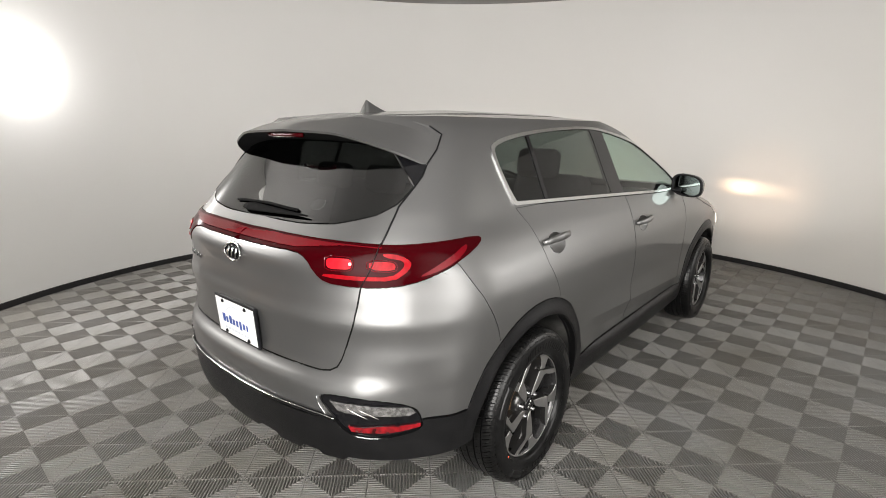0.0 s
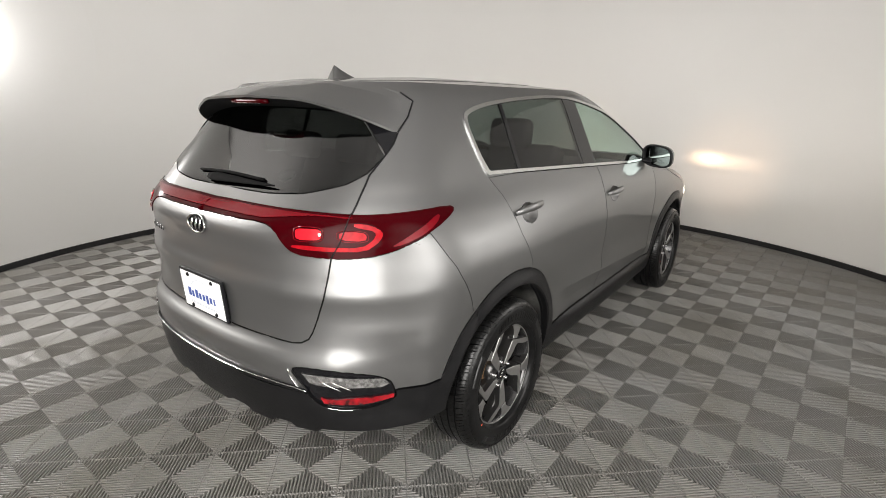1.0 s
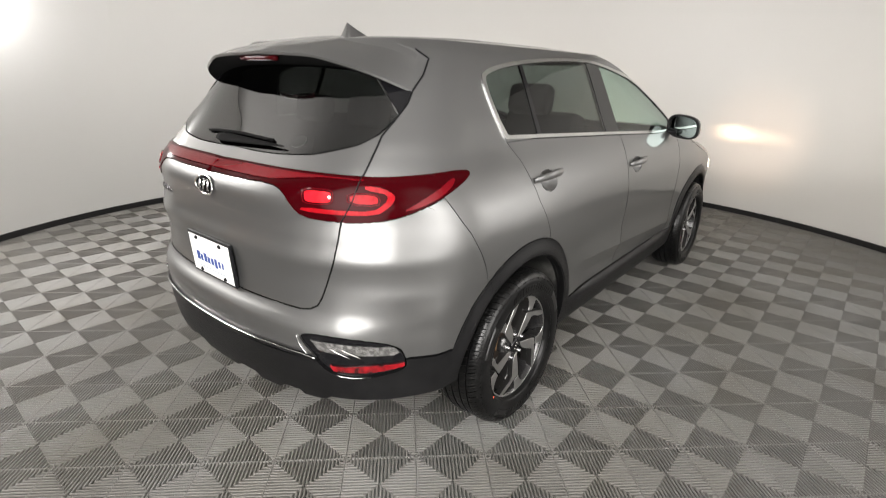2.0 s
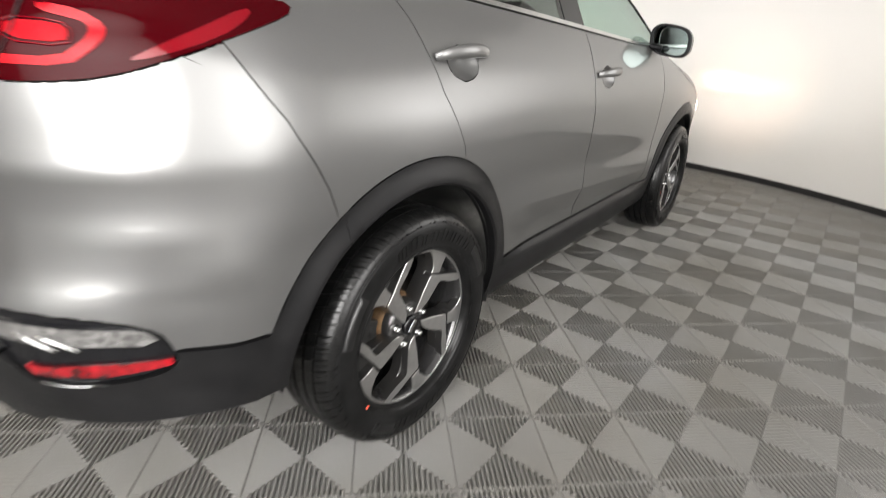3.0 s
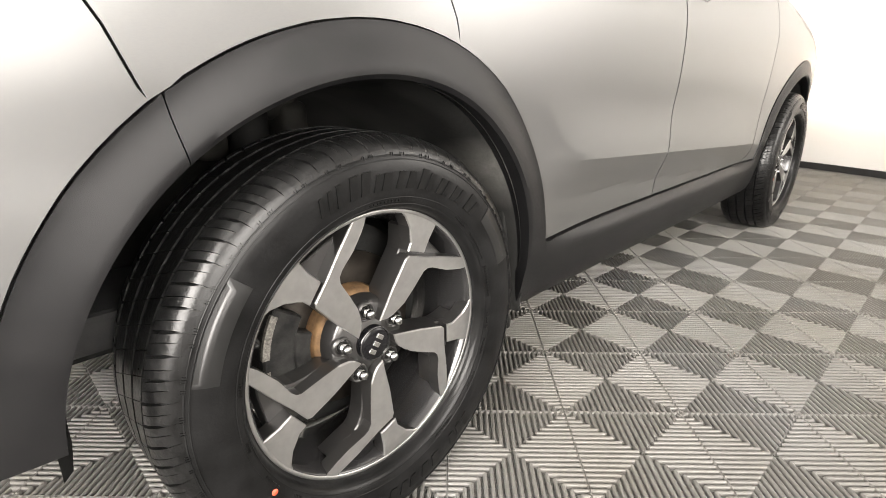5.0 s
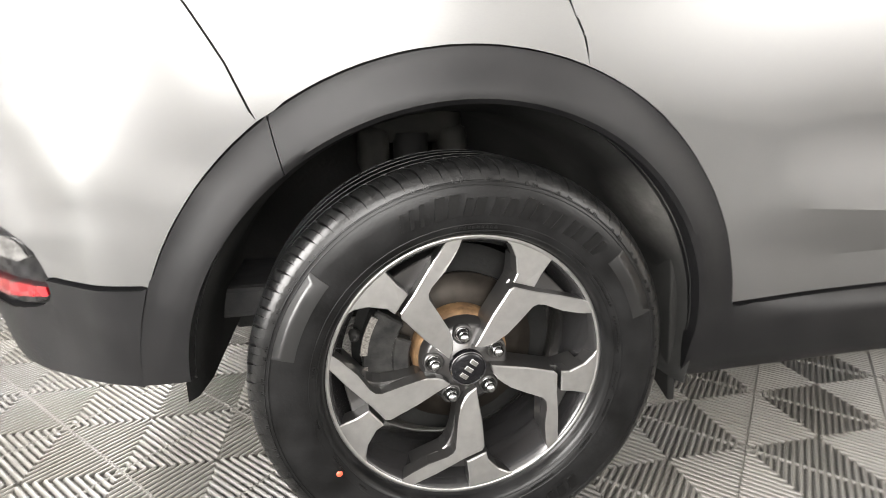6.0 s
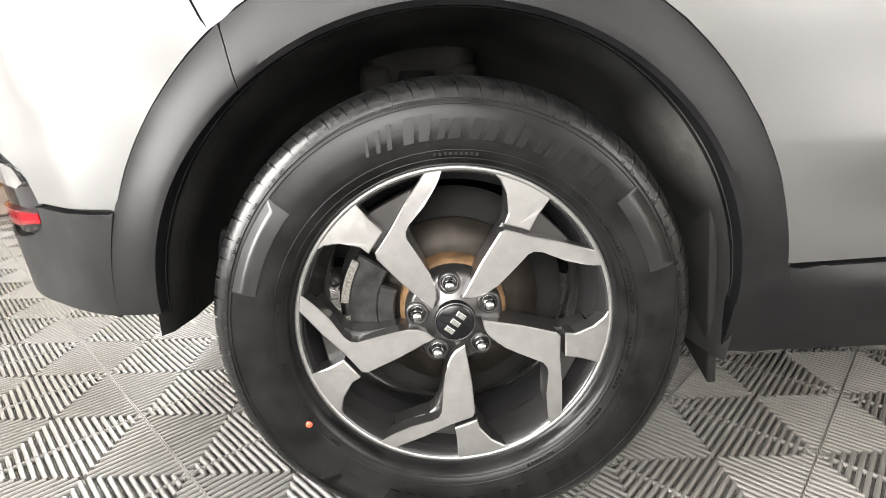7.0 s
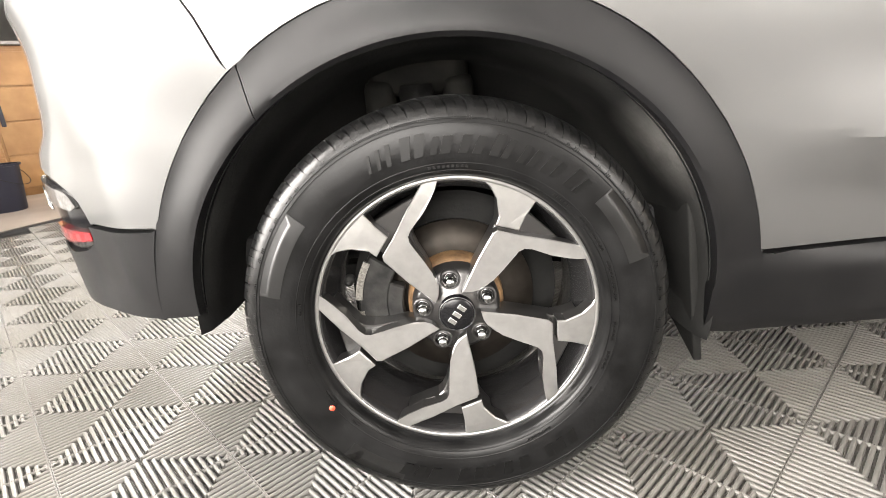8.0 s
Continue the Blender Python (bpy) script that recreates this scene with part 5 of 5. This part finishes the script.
    path = along([(-1.069, 0.613), (-1.061, 0.583), (-1.023, 0.529), (-0.966, 0.479), (-0.853, 0.466), (-0.714, 0.467), (-0.632, 0.483)], 4)
    part("chrome_rim", sweep(bmesh.new(), [on_skin(s, z, 0.002, side) for s, z in path], 0.0035, 0.005, [out_of_skin(s, z, side) for s, z in path]), CHROME, fog, "chrome lower rim")
    for s0 in (-0.945, -0.900):
        part("lens_rib", sweep(bmesh.new(), [on_skin(s0 + 0.02 * k, 0.586 - 0.009 * k, 0.0045, side) for k in range(5)], 0.004, 0.004, [out_of_skin(s0, 0.57, side)] * 5, 6), SATIN, fog)


middle = -1.425
path = along([(-0.997, 0.533), (-1.048, 0.542), (-1.150, 0.547), (middle + 0.03, 0.541)], 6)
path3 = [on_skin(s, z, 0.006, 1) for s, z in path] + [on_skin(s, z, 0.006, -1) for s, z in path[::-1]]
ups = [out_of_skin(s, z, 1) for s, z in path] + [out_of_skin(s, z, -1) for s, z in path[::-1]]
strip_bar = part("bumper_strip", sweep(bmesh.new(), path3, 0.020, 0.012, ups), BLACK_GLOSS, car, "gloss black strip across the bumper")
# thin bright bar that stands in for the highlight along the gloss strip
line3 = [p + n * 0.0045 + Vector((0, 0, 0.006)) for p, n in zip(path3, ups)]
part("strip_highlight", sweep(bmesh.new(), line3, 0.0045, 0.0045, ups, 6), CHROME, strip_bar, "thin chrome line")

# spoiler over the rear window, its brake lamp, roof fin, wiper
edge_x = table([(0.0, 0.0), (0.35, 0.30), (0.55, 0.45), (0.75, 0.55), (1.0, 0.625)])
edge_y = table([(0.0, -0.612), (0.35, -0.602), (0.55, -0.562), (0.75, -0.500), (1.0, -0.392)])
edge_z = table([(0.0, 1.551), (0.35, 1.541), (0.55, 1.512), (0.75, 1.476), (1.0, 1.424)])

SPOILER_SEAM = ((-0.464, 1.563), (-0.364, 1.532), (-0.414, 1.477), (-0.500, 1.425))   # its side seam on the body, in (s, z)


def spoiler_rows():
    """Rows across the spoiler, each from the roof to the trailing edge and back beneath it; the last ones lie along the seams on the body."""
    def top(q):
        tip = Vector((edge_x(q), edge_y(q), edge_z(q)))
        z = 1.600 - 0.075 * q ** 2.5
        x = 0.565 * q ** 0.95 + 0.05 * q ** 4
        s = rear_s(x, z) if x < flank(rear_y(z) + rear_depth(z), z) else -0.30
        root = Vector(skin(s, z)) + Vector((0, 0.10 * (1 - q ** 3), 0.004 + 0.020 * (1 - q ** 2)))
        return [root, root.lerp(tip, 0.35) + Vector((0, 0, 0.010)), root.lerp(tip, 0.75) + Vector((0, 0, 0.010)), tip]

    seam_points = [Vector(skin(s, z)) + skin_normal(s, z) * 0.004 for s, z in SPOILER_SEAM]
    shift = [b - a for a, b in zip(top(1.0), seam_points)]
    rows = []
    for k in range(-24, 25):
        q, sgn = abs(k) / 24, (1 if k >= 0 else -1)
        f = min(max((q - 0.45) / 0.55, 0.0), 1.0)
        f = f * f * (3 - 2 * f)
        row = [p + d * f for p, d in zip(top(q), shift)]
        tip = row[3]
        row += [tip + Vector((0, 0.004, -0.009)), Vector((tip.x * 0.95, tip.y + 0.05, tip.z - 0.020)), Vector((tip.x * 0.90, rear_y(1.50) + 0.03 + 0.12 * q * q, 1.50 - 0.06 * q * q))]
        rows.append([Vector((sgn * p.x, p.y, p.z)) for p in row])
    return rows


for name, span, mat in (("spoiler", (0, 4), PAINT), ("spoiler_underside", (4, 6), MATT_BLACK)):
    bm = bmesh.new()
    grid = [[bm.verts.new(p) for p in row[span[0]:span[1] + 1]] for row in spoiler_rows()]
    for a, b in zip(grid, grid[1:]):
        for i in range(len(a) - 1):
            bm.faces.new((a[i], a[i + 1], b[i + 1], b[i]))
    bmesh.ops.recalc_face_normals(bm, faces=bm.faces)
    sharp_rim(part(name, bm, mat, car), 50)
# black bars put in for the dark gaps at the spoiler's ends
for row in (spoiler_rows()[0], spoiler_rows()[-1]):
    part("spoiler_gap_bar", sweep(bmesh.new(), [row[0], row[0].lerp(row[1], 0.5), row[1], row[1].lerp(row[2], 0.5), row[2], row[2].lerp(row[3], 0.5), row[3]], 0.007, 0.007), BLACK_PLASTIC, car, "thin black gap beside the spoiler")
bm = bmesh.new()
sweep(bm, [(x, -0.594 - 0.008 * (1 - (x / 0.12) ** 2), 1.527) for x in (-0.12, -0.08, -0.04, 0, 0.04, 0.08, 0.12)], 0.022, 0.018)
part("brake_lamp", bm, LAMP_DARK, car, "dark red high brake lamp")

bm = bmesh.new()
rows = []
for k in range(9):
    t = k / 8
    y = -0.175 + 0.185 * t
    top = 1.632 + 0.058 * (1 - t) ** 1.3
    w = 0.030 * math.sin(math.pi * min(1, 0.22 + 0.78 * t)) ** 0.7 * (1 - 0.75 * t ** 4) + 0.004
    rows.append([bm.verts.new((sx * w * f, y + 0.030 * g * (1 - t), 1.615 + (top - 1.615) * g)) for sx, f, g in ((-1, 1, 0), (-1, 0.80, 0.25), (-1, 0.42, 0.65), (-1, 0.14, 0.95), (1, 0, 1.0), (1, 0.14, 0.95), (1, 0.42, 0.65), (1, 0.80, 0.25), (1, 1, 0))])
for a, b in zip(rows, rows[1:]):
    for i in range(8):
        bm.faces.new((a[i], a[i + 1], b[i + 1], b[i]))
bm.faces.new(rows[0])
bm.faces.new(rows[-1][::-1])
bmesh.ops.recalc_face_normals(bm, faces=bm.faces)
part("roof_aerial", bm, PAINT, car, "grey shark-fin aerial")


def at_tail(x, z, lift):
    s = rear_s(abs(x), z)
    return on_skin(s, z, lift, 1 if x >= 0 else -1)


def tail_normal(x, z):
    return out_of_skin(rear_s(abs(x), z), z, 1 if x >= 0 else -1)


bm = bmesh.new()
wiper = part("rear_wiper", sweep(bm, [at_tail(-0.14 + 0.45 * k / 12, 1.222 + 0.0015 * k / 12, 0.012) for k in range(13)], 0.048, 0.018, [tail_normal(0.02, 1.23)] * 13, 10,
                                lambda t: min(0.55 + 4.5 * t, 1.0) * (1 - 0.86 * t ** 1.1)), MATT_BLACK, car, "black rear wiper")
bm = sweep(bmesh.new(), [at_tail(-0.24 + 0.46 * k / 12, 1.240 + 0.006 * math.sin(math.pi * min(k / 12 * 1.1, 1.0)), 0.006) for k in range(13)], 0.013, 0.012, [tail_normal(0.0, 1.24)] * 13, 6)
part("blade", bm, MATT_BLACK, wiper)


# badge and script as plain bright shapes, number-plate holder with a paper plate
bm = bmesh.new()
ring = [at_tail(0.063 * math.cos(2 * math.pi * k / 32), 1.070 + 0.034 * math.sin(2 * math.pi * k / 32), 0.006) for k in range(33)]
sweep(bm, ring, 0.008, 0.008, [tail_normal(0.01, 1.07)] * 33, 8)
badge = part("badge", bm, CHROME, car, "oval chrome badge")
bm = bmesh.new()
c = [bm.verts.new(at_tail(0.060 * math.cos(2 * math.pi * k / 32), 1.070 + 0.031 * math.sin(2 * math.pi * k / 32), 0.004)) for k in range(32)]
bm.faces.new(c)
bmesh.ops.recalc_face_normals(bm, faces=bm.faces)
part("badge_field", bm, BLACK_GLOSS, badge)
bm = bmesh.new()
for x in (-0.030, 0.0, 0.030):
    sweep(bm, [at_tail(x - 0.006, 1.052, 0.007), at_tail(x, 1.070, 0.008), at_tail(x + 0.006, 1.088, 0.007)], 0.012, 0.005, [tail_normal(0.01, 1.07)] * 3, 6)
part("badge_mark", bm, CHROME, badge)
bm = bmesh.new()
for k in range(7):
    x = -0.50 + 0.026 * k
    sweep(bm, [at_tail(x, 0.985, 0.003), at_tail(x + 0.003, 1.000 + 0.008 * (k % 2), 0.003)], 0.014, 0.004, [tail_normal(-0.4, 1.0)] * 2, 6)
part("script_mark", bm, RIM_BARREL, car, "small chrome script")

plate = tagged(new("number_plate"), "white paper dealer plate with blue print in a black holder")
plate.parent = car
lo, hi = at_tail(0, 0.702, 0.0), at_tail(0, 0.862, 0.0)
up = (hi - lo).normalized()
back = Vector((1, 0, 0)).cross(up).normalized()
M = Matrix((Vector((1, 0, 0)), up, back)).transposed().to_4x4()
M.translation = (lo + hi) / 2 + back * 0.012
plate.matrix_local = M
bm = bmesh.new()
box(bm, (-0.163, -0.088, -0.010), (0.163, 0.088, 0.002), 0.003)
part("plate_holder", bm, BLACK_PLASTIC, plate, smooth=False)
bm = bmesh.new()
box(bm, (-0.153, -0.078, 0.0), (0.153, 0.078, 0.004))
part("plate_sheet", bm, PLATE, plate, smooth=False)
bm = bmesh.new()
for k, (w, h) in enumerate(((0.021, 0.036), (0.015, 0.026), (0.020, 0.036), (0.016, 0.026), (0.016, 0.026), (0.016, 0.030), (0.015, 0.026), (0.010, 0.026))):
    x = -0.108 + 0.0275 * k
    box(bm, (x, -0.026 - (0.008 if k == 5 else 0), 0.0042), (x + w, -0.026 + h, 0.0052))
part("blue_print", bm, INK, plate, "row of bold blue bars", smooth=False)
bm = bmesh.new()
for k in range(16):
    x = -0.096 + 0.0122 * k
    box(bm, (x, -0.055, 0.0042), (x + 0.007, -0.046, 0.0050))
tagged(part("pale_print", bm, SILVER_PRINT, plate, smooth=False), kind="stuff")
bm = bmesh.new()
for k in range(18):
    a = radians(25 + 130 * k / 17)
    p = (0.075 * math.cos(a) + 0.0, 0.028 * math.sin(a) * 1.6 + 0.012)
    box(bm, (p[0] - 0.004, p[1] - 0.0016, 0.0042), (p[0] + 0.004, p[1] + 0.0016, 0.0050))
part("print_arc", bm, SILVER_PRINT, plate, "thin pale arc", smooth=False)
for x, y in ((-0.09, 0.068), (0.09, 0.068), (-0.09, -0.068), (0.09, -0.068)):
    bm = lathe(bmesh.new(), [(0.0, 0.010), (0.006, 0.009), (0.009, 0.004)], Matrix.Translation((x, y, 0)), 16)
    part("plate_screw", bm, BLACK_PLASTIC, plate)


# door handles with their cups, door mirrors
def handle(s0, z0, side):
    bm = bmesh.new()
    path, ups = [], []
    for k in range(13):
        t = k / 12
        s, z = s0 + 0.235 * t, z0 + 0.010 * t
        path.append(on_skin(s, z, 0.004 + 0.034 * math.sin(math.pi * t) ** 0.6, side))
        ups.append(Vector((0, 0, 1)))
    sweep(bm, path, 0.018, 0.036, ups, 12, lambda t: 0.35 + 0.65 * math.sin(math.pi * min(max(t, 0.02), 0.98)) ** 0.45)
    part("door_handle", bm, PAINT, car, "body-coloured door handle")


def door_mirror(side):
    thing = new("door_mirror")
    thing.parent = car
    tagged(thing, "grey door mirror on a black foot")
    q = lambda a: math.copysign(abs(a) ** 0.72, a)

    def rim_point(k, r, y):
        x, z = q(math.cos(2 * math.pi * k / 40)), q(math.sin(2 * math.pi * k / 40))
        return (side * (0.932 + 0.096 * r * x), y + (0.020 if y < 1.9 or y > 1.9151 or y < 1.9149 else -0.010 * r) * x, 1.188 + 0.075 * r * z - 0.014 * x)

    for name, prof, mat in (("mirror_shell", [(1.00, 1.905), (1.02, 1.930), (0.97, 1.960), (0.80, 1.990), (0.45, 2.008), (0.0, 2.012)], PAINT), ("mirror_bezel", [(0.84, 1.908), (0.86, 1.893), (0.93, 1.888), (1.00, 1.895), (1.01, 1.908)], BLACK_PLASTIC), ("mirror_glass", [(0.0, 1.915), (0.855, 1.915)], MIRROR)):
        bm = bmesh.new()
        rows = [[bm.verts.new(rim_point(k, r, y)) for k in range(40)] for r, y in prof]
        for a, b in zip(rows, rows[1:]):
            for k in range(40):
                bm.faces.new((a[k], a[(k + 1) % 40], b[(k + 1) % 40], b[k]))
        bmesh.ops.remove_doubles(bm, verts=bm.verts, dist=1e-5)
        bmesh.ops.recalc_face_normals(bm, faces=bm.faces)
        part(name, bm, mat, thing)
    bm = bmesh.new()
    sweep(bm, [(side * 0.80, 1.90, 1.160), (side * 0.845, 1.90, 1.158), (side * 0.895, 1.91, 1.150)], 0.10, 0.035, None, 12)
    part("mirror_foot", bm, BLACK_PLASTIC, thing)


for side in (1, -1):
    handle(0.055, 1.080, side)
    handle(1.085, 1.030, side)
    door_mirror(side)

# ---- cabin: seats, headrests, dash, wheel, lining ----
def soft_box(bm, at, size, lean=0.0, round_=0.06):
    m = Matrix.Translation(at) @ Matrix.Rotation(radians(lean), 4, "X")
    made = bmesh.ops.create_cube(bm, size=1.0)["verts"]
    for v in made:
        v.co = Vector((v.co.x * size[0], v.co.y * size[1], v.co.z * size[2]))
    edges = list({e for v in made for e in v.link_edges})
    res = bmesh.ops.bevel(bm, geom=edges, offset=round_, segments=4, affect="EDGES", profile=0.5)
    for v in {v for v in made if v.is_valid} | set(res["verts"]):
        v.co = m @ v.co


for x, y in ((0.36, 1.12), (-0.36, 1.12)):
    seat = new("front_seat")
    seat.parent = car
    for name, at, size, lean in (("cushion", (x, y + 0.18, 0.66), (0.50, 0.52, 0.16), 8), ("backrest", (x, y - 0.12, 0.98), (0.48, 0.16, 0.62), -14), ("headrest", (x, y - 0.24, 1.36), (0.27, 0.10, 0.17), -8)):
        bm = bmesh.new()
        soft_box(bm, at, size, lean, 0.045)
        part(name, bm, SEAT, seat)
bench = new("rear_bench")
bench.parent = car
for name, at, size, lean in (("cushion", (0, 0.42, 0.68), (0.98, 0.50, 0.16), 6), ("backrest", (0, 0.10, 1.02), (1.16, 0.16, 0.50), -18)):
    bm = bmesh.new()
    soft_box(bm, at, size, lean, 0.05)
    part(name, bm, SEAT, bench)
for x in (-0.42, 0.0, 0.42):
    bm = bmesh.new()
    soft_box(bm, (x, -0.03, 1.30), (0.25, 0.09, 0.14), -12, 0.035)
    part("headrest", bm, SEAT, bench)
bm = bmesh.new()
soft_box(bm, (0, 1.92, 1.02), (1.40, 0.40, 0.22), 0, 0.08)
part("dashboard", bm, SEAT, car)
bm = bmesh.new()
ringm = Matrix.Translation((-0.36, 1.66, 1.06)) @ Matrix.Rotation(radians(-65), 4, "X")
lathe(bm, [(0.185 + 0.016 * math.cos(2 * math.pi * j / 10), 0.016 * math.sin(2 * math.pi * j / 10)) for j in range(11)], ringm, 40)
part("steering_wheel", bm, SEAT, car)
bm = bmesh.new()
box(bm, (-0.70, -0.60, 0.40), (0.70, 2.0, 0.46), 0.01)
box(bm, (-0.66, -0.62, 0.80), (0.66, -0.05, 0.84), 0.01)
part("cabin_floor", bm, SEAT, car, smooth=False)
bm = bmesh.new()
box(bm, (-0.50, -0.28, 1.585), (0.50, 1.15, 1.600), 0.005)
part("headliner", bm, HEADLINER, car, smooth=False)

# ---- things in the workshop beyond the entrance ----
cupboard(-3.75, -4.55, 2.0, 0.5, 1.46, -51)
bucket(-2.72, -3.82, 0.17, 0.40)

# lit headlamps throw a flat, wide beam on the wall ahead
for side in (1, -1):
    lamp("SPOT", "headlamp_spill", look((side * 0.66, 3.60, 0.74), (side * 0.95, 5.05, 0.86)), 14, (1.0, 0.66, 0.42), (0.02, 0.02), 60, 1.0)
for x, z, watts in ((0.50, 0.917, 20), (0.60, 0.917, 60), (0.69, 0.917, 100), (0.78, 0.915, 80), (0.88, 0.912, 42), (1.00, 0.909, 28), (1.14, 0.905, 18), (1.30, 0.90, 11)):
    lamp("SPOT", "headlamp_beam", look((0.66, 3.60, 0.74), (x, 5.05, z)), watts, (1.0, 0.66, 0.40), (0.02, 0.02), 9, 1.0)


# ---- floor tiles: ribs square to each edge in the four quarters of a tile ----
TILE_SIZE, TILE_TURN, TILE_AT = 0.2837, 43.51, (0.777, 0.6986)
RIBS = 20


def tile_shape(detail):
    """Vertices and faces of one tile, of side 1 in plan: rounded ribs, cross bars below them and a thin edge frame."""
    verts, faces = [], []
    n = RIBS
    w = 0.305 / n
    # rounded tops: half an oval, with steep sides below
    arc = [math.pi * k / 10 for k in range(11)]
    full = ((-1, -0.016), *((-math.cos(a), -0.0042 * (1 - math.sin(a))) for a in arc), (1, -0.016))
    coarse = ((-1, -0.016), *((-math.cos(a), -0.0042 * (1 - math.sin(a))) for a in arc[::2]), (1, -0.016))

    def bar(at, half, y0, y1, top, section, swap):
        base = len(verts)
        for y in (y0, y1):
            for q, z in section:
                x = at + q * half
                verts.append((y, x, z + top) if swap else (x, y, z + top))
        k = len(section)
        for i in range(k - 1):
            f = (base + i, base + k + i, base + k + i + 1, base + i + 1)
            faces.append(f if swap else f[::-1])
        if detail or top == 0.0:
            verts.extend(verts[base:base + 2 * k])
            base += 2 * k
            faces.append(tuple(range(base, base + k))[::-1] if swap else tuple(range(base, base + k)))
            faces.append(tuple(range(base + k, base + 2 * k)) if swap else tuple(range(base + k, base + 2 * k))[::-1])

    flat = ((-1, -0.008), (-0.8, 0.0), (0.8, 0.0), (1, -0.008))
    for k in range(n):
        m = (k + 0.5) / n
        reach = min(m, 1 - m)
        for swap in (False, True):
            for y0, y1 in ((0.004, reach), (1 - reach, 0.996)):
                bar(m, w, y0, y1, 0.0, full if detail else coarse, swap)
    for k in range(n - 1):
        m = (k + 1) / n
        for swap in (False, True):
            bar(m, 0.0055, 0.0, 1.0, -0.0085, flat, swap)
    for m in (0.0055, 0.9945):
        for swap in (False, True):
            bar(m, 0.0045, 0.0, 1.0, -0.0012, flat, swap)
    return verts, faces


def tile_mesh(cells, detail=True):
    v, f = tile_shape(detail)
    base = np.array(v, float)
    base[:, :2] *= TILE_SIZE
    verts = np.concatenate([base + np.array((i * TILE_SIZE, j * TILE_SIZE, 0.0)) for i, j in cells])
    count = len(v)
    me = bpy.data.meshes.new("tile")
    me.from_pydata(verts.tolist(), [], [tuple(i + c * count for i in q) for c in range(len(cells)) for q in f])
    me.polygons.foreach_set("use_smooth", [len(q) == 4 and q[1] - q[0] != 1 for _ in cells for q in f])
    me.materials.append(TILE)
    return me


floor = empty("floor", "grey ribbed interlocking plastic floor tiles in a checkered weave", "floor", at=(*TILE_AT, 0))
floor.rotation_euler = (0, 0, radians(TILE_TURN))
tagged(floor, kind="structure")
turn = Matrix.Rotation(radians(TILE_TURN), 2)
cells = []
for i in range(-30, 31):
    for j in range(-30, 31):
        c = turn @ Vector(((i + 0.5) * TILE_SIZE, (j + 0.5) * TILE_SIZE)) + Vector(TILE_AT)
        booth = (c - Vector(BOOTH)).length < BOOTH_R + 0.12
        if booth:
            cells.append((math.hypot(c.x - 1.0, c.y - 0.4), i, j))
cells.sort()
shared = tile_mesh([(0, 0)])
for _, i, j in cells[:300]:
    ob = new("tile", shared)
    ob.parent = floor
    ob.location = (i * TILE_SIZE, j * TILE_SIZE, 0)
rest = new("tile_field", tile_mesh([(i, j) for _, i, j in cells[300:]], False))
rest.parent = floor
tagged(rest, "far floor tiles", kind="stuff")
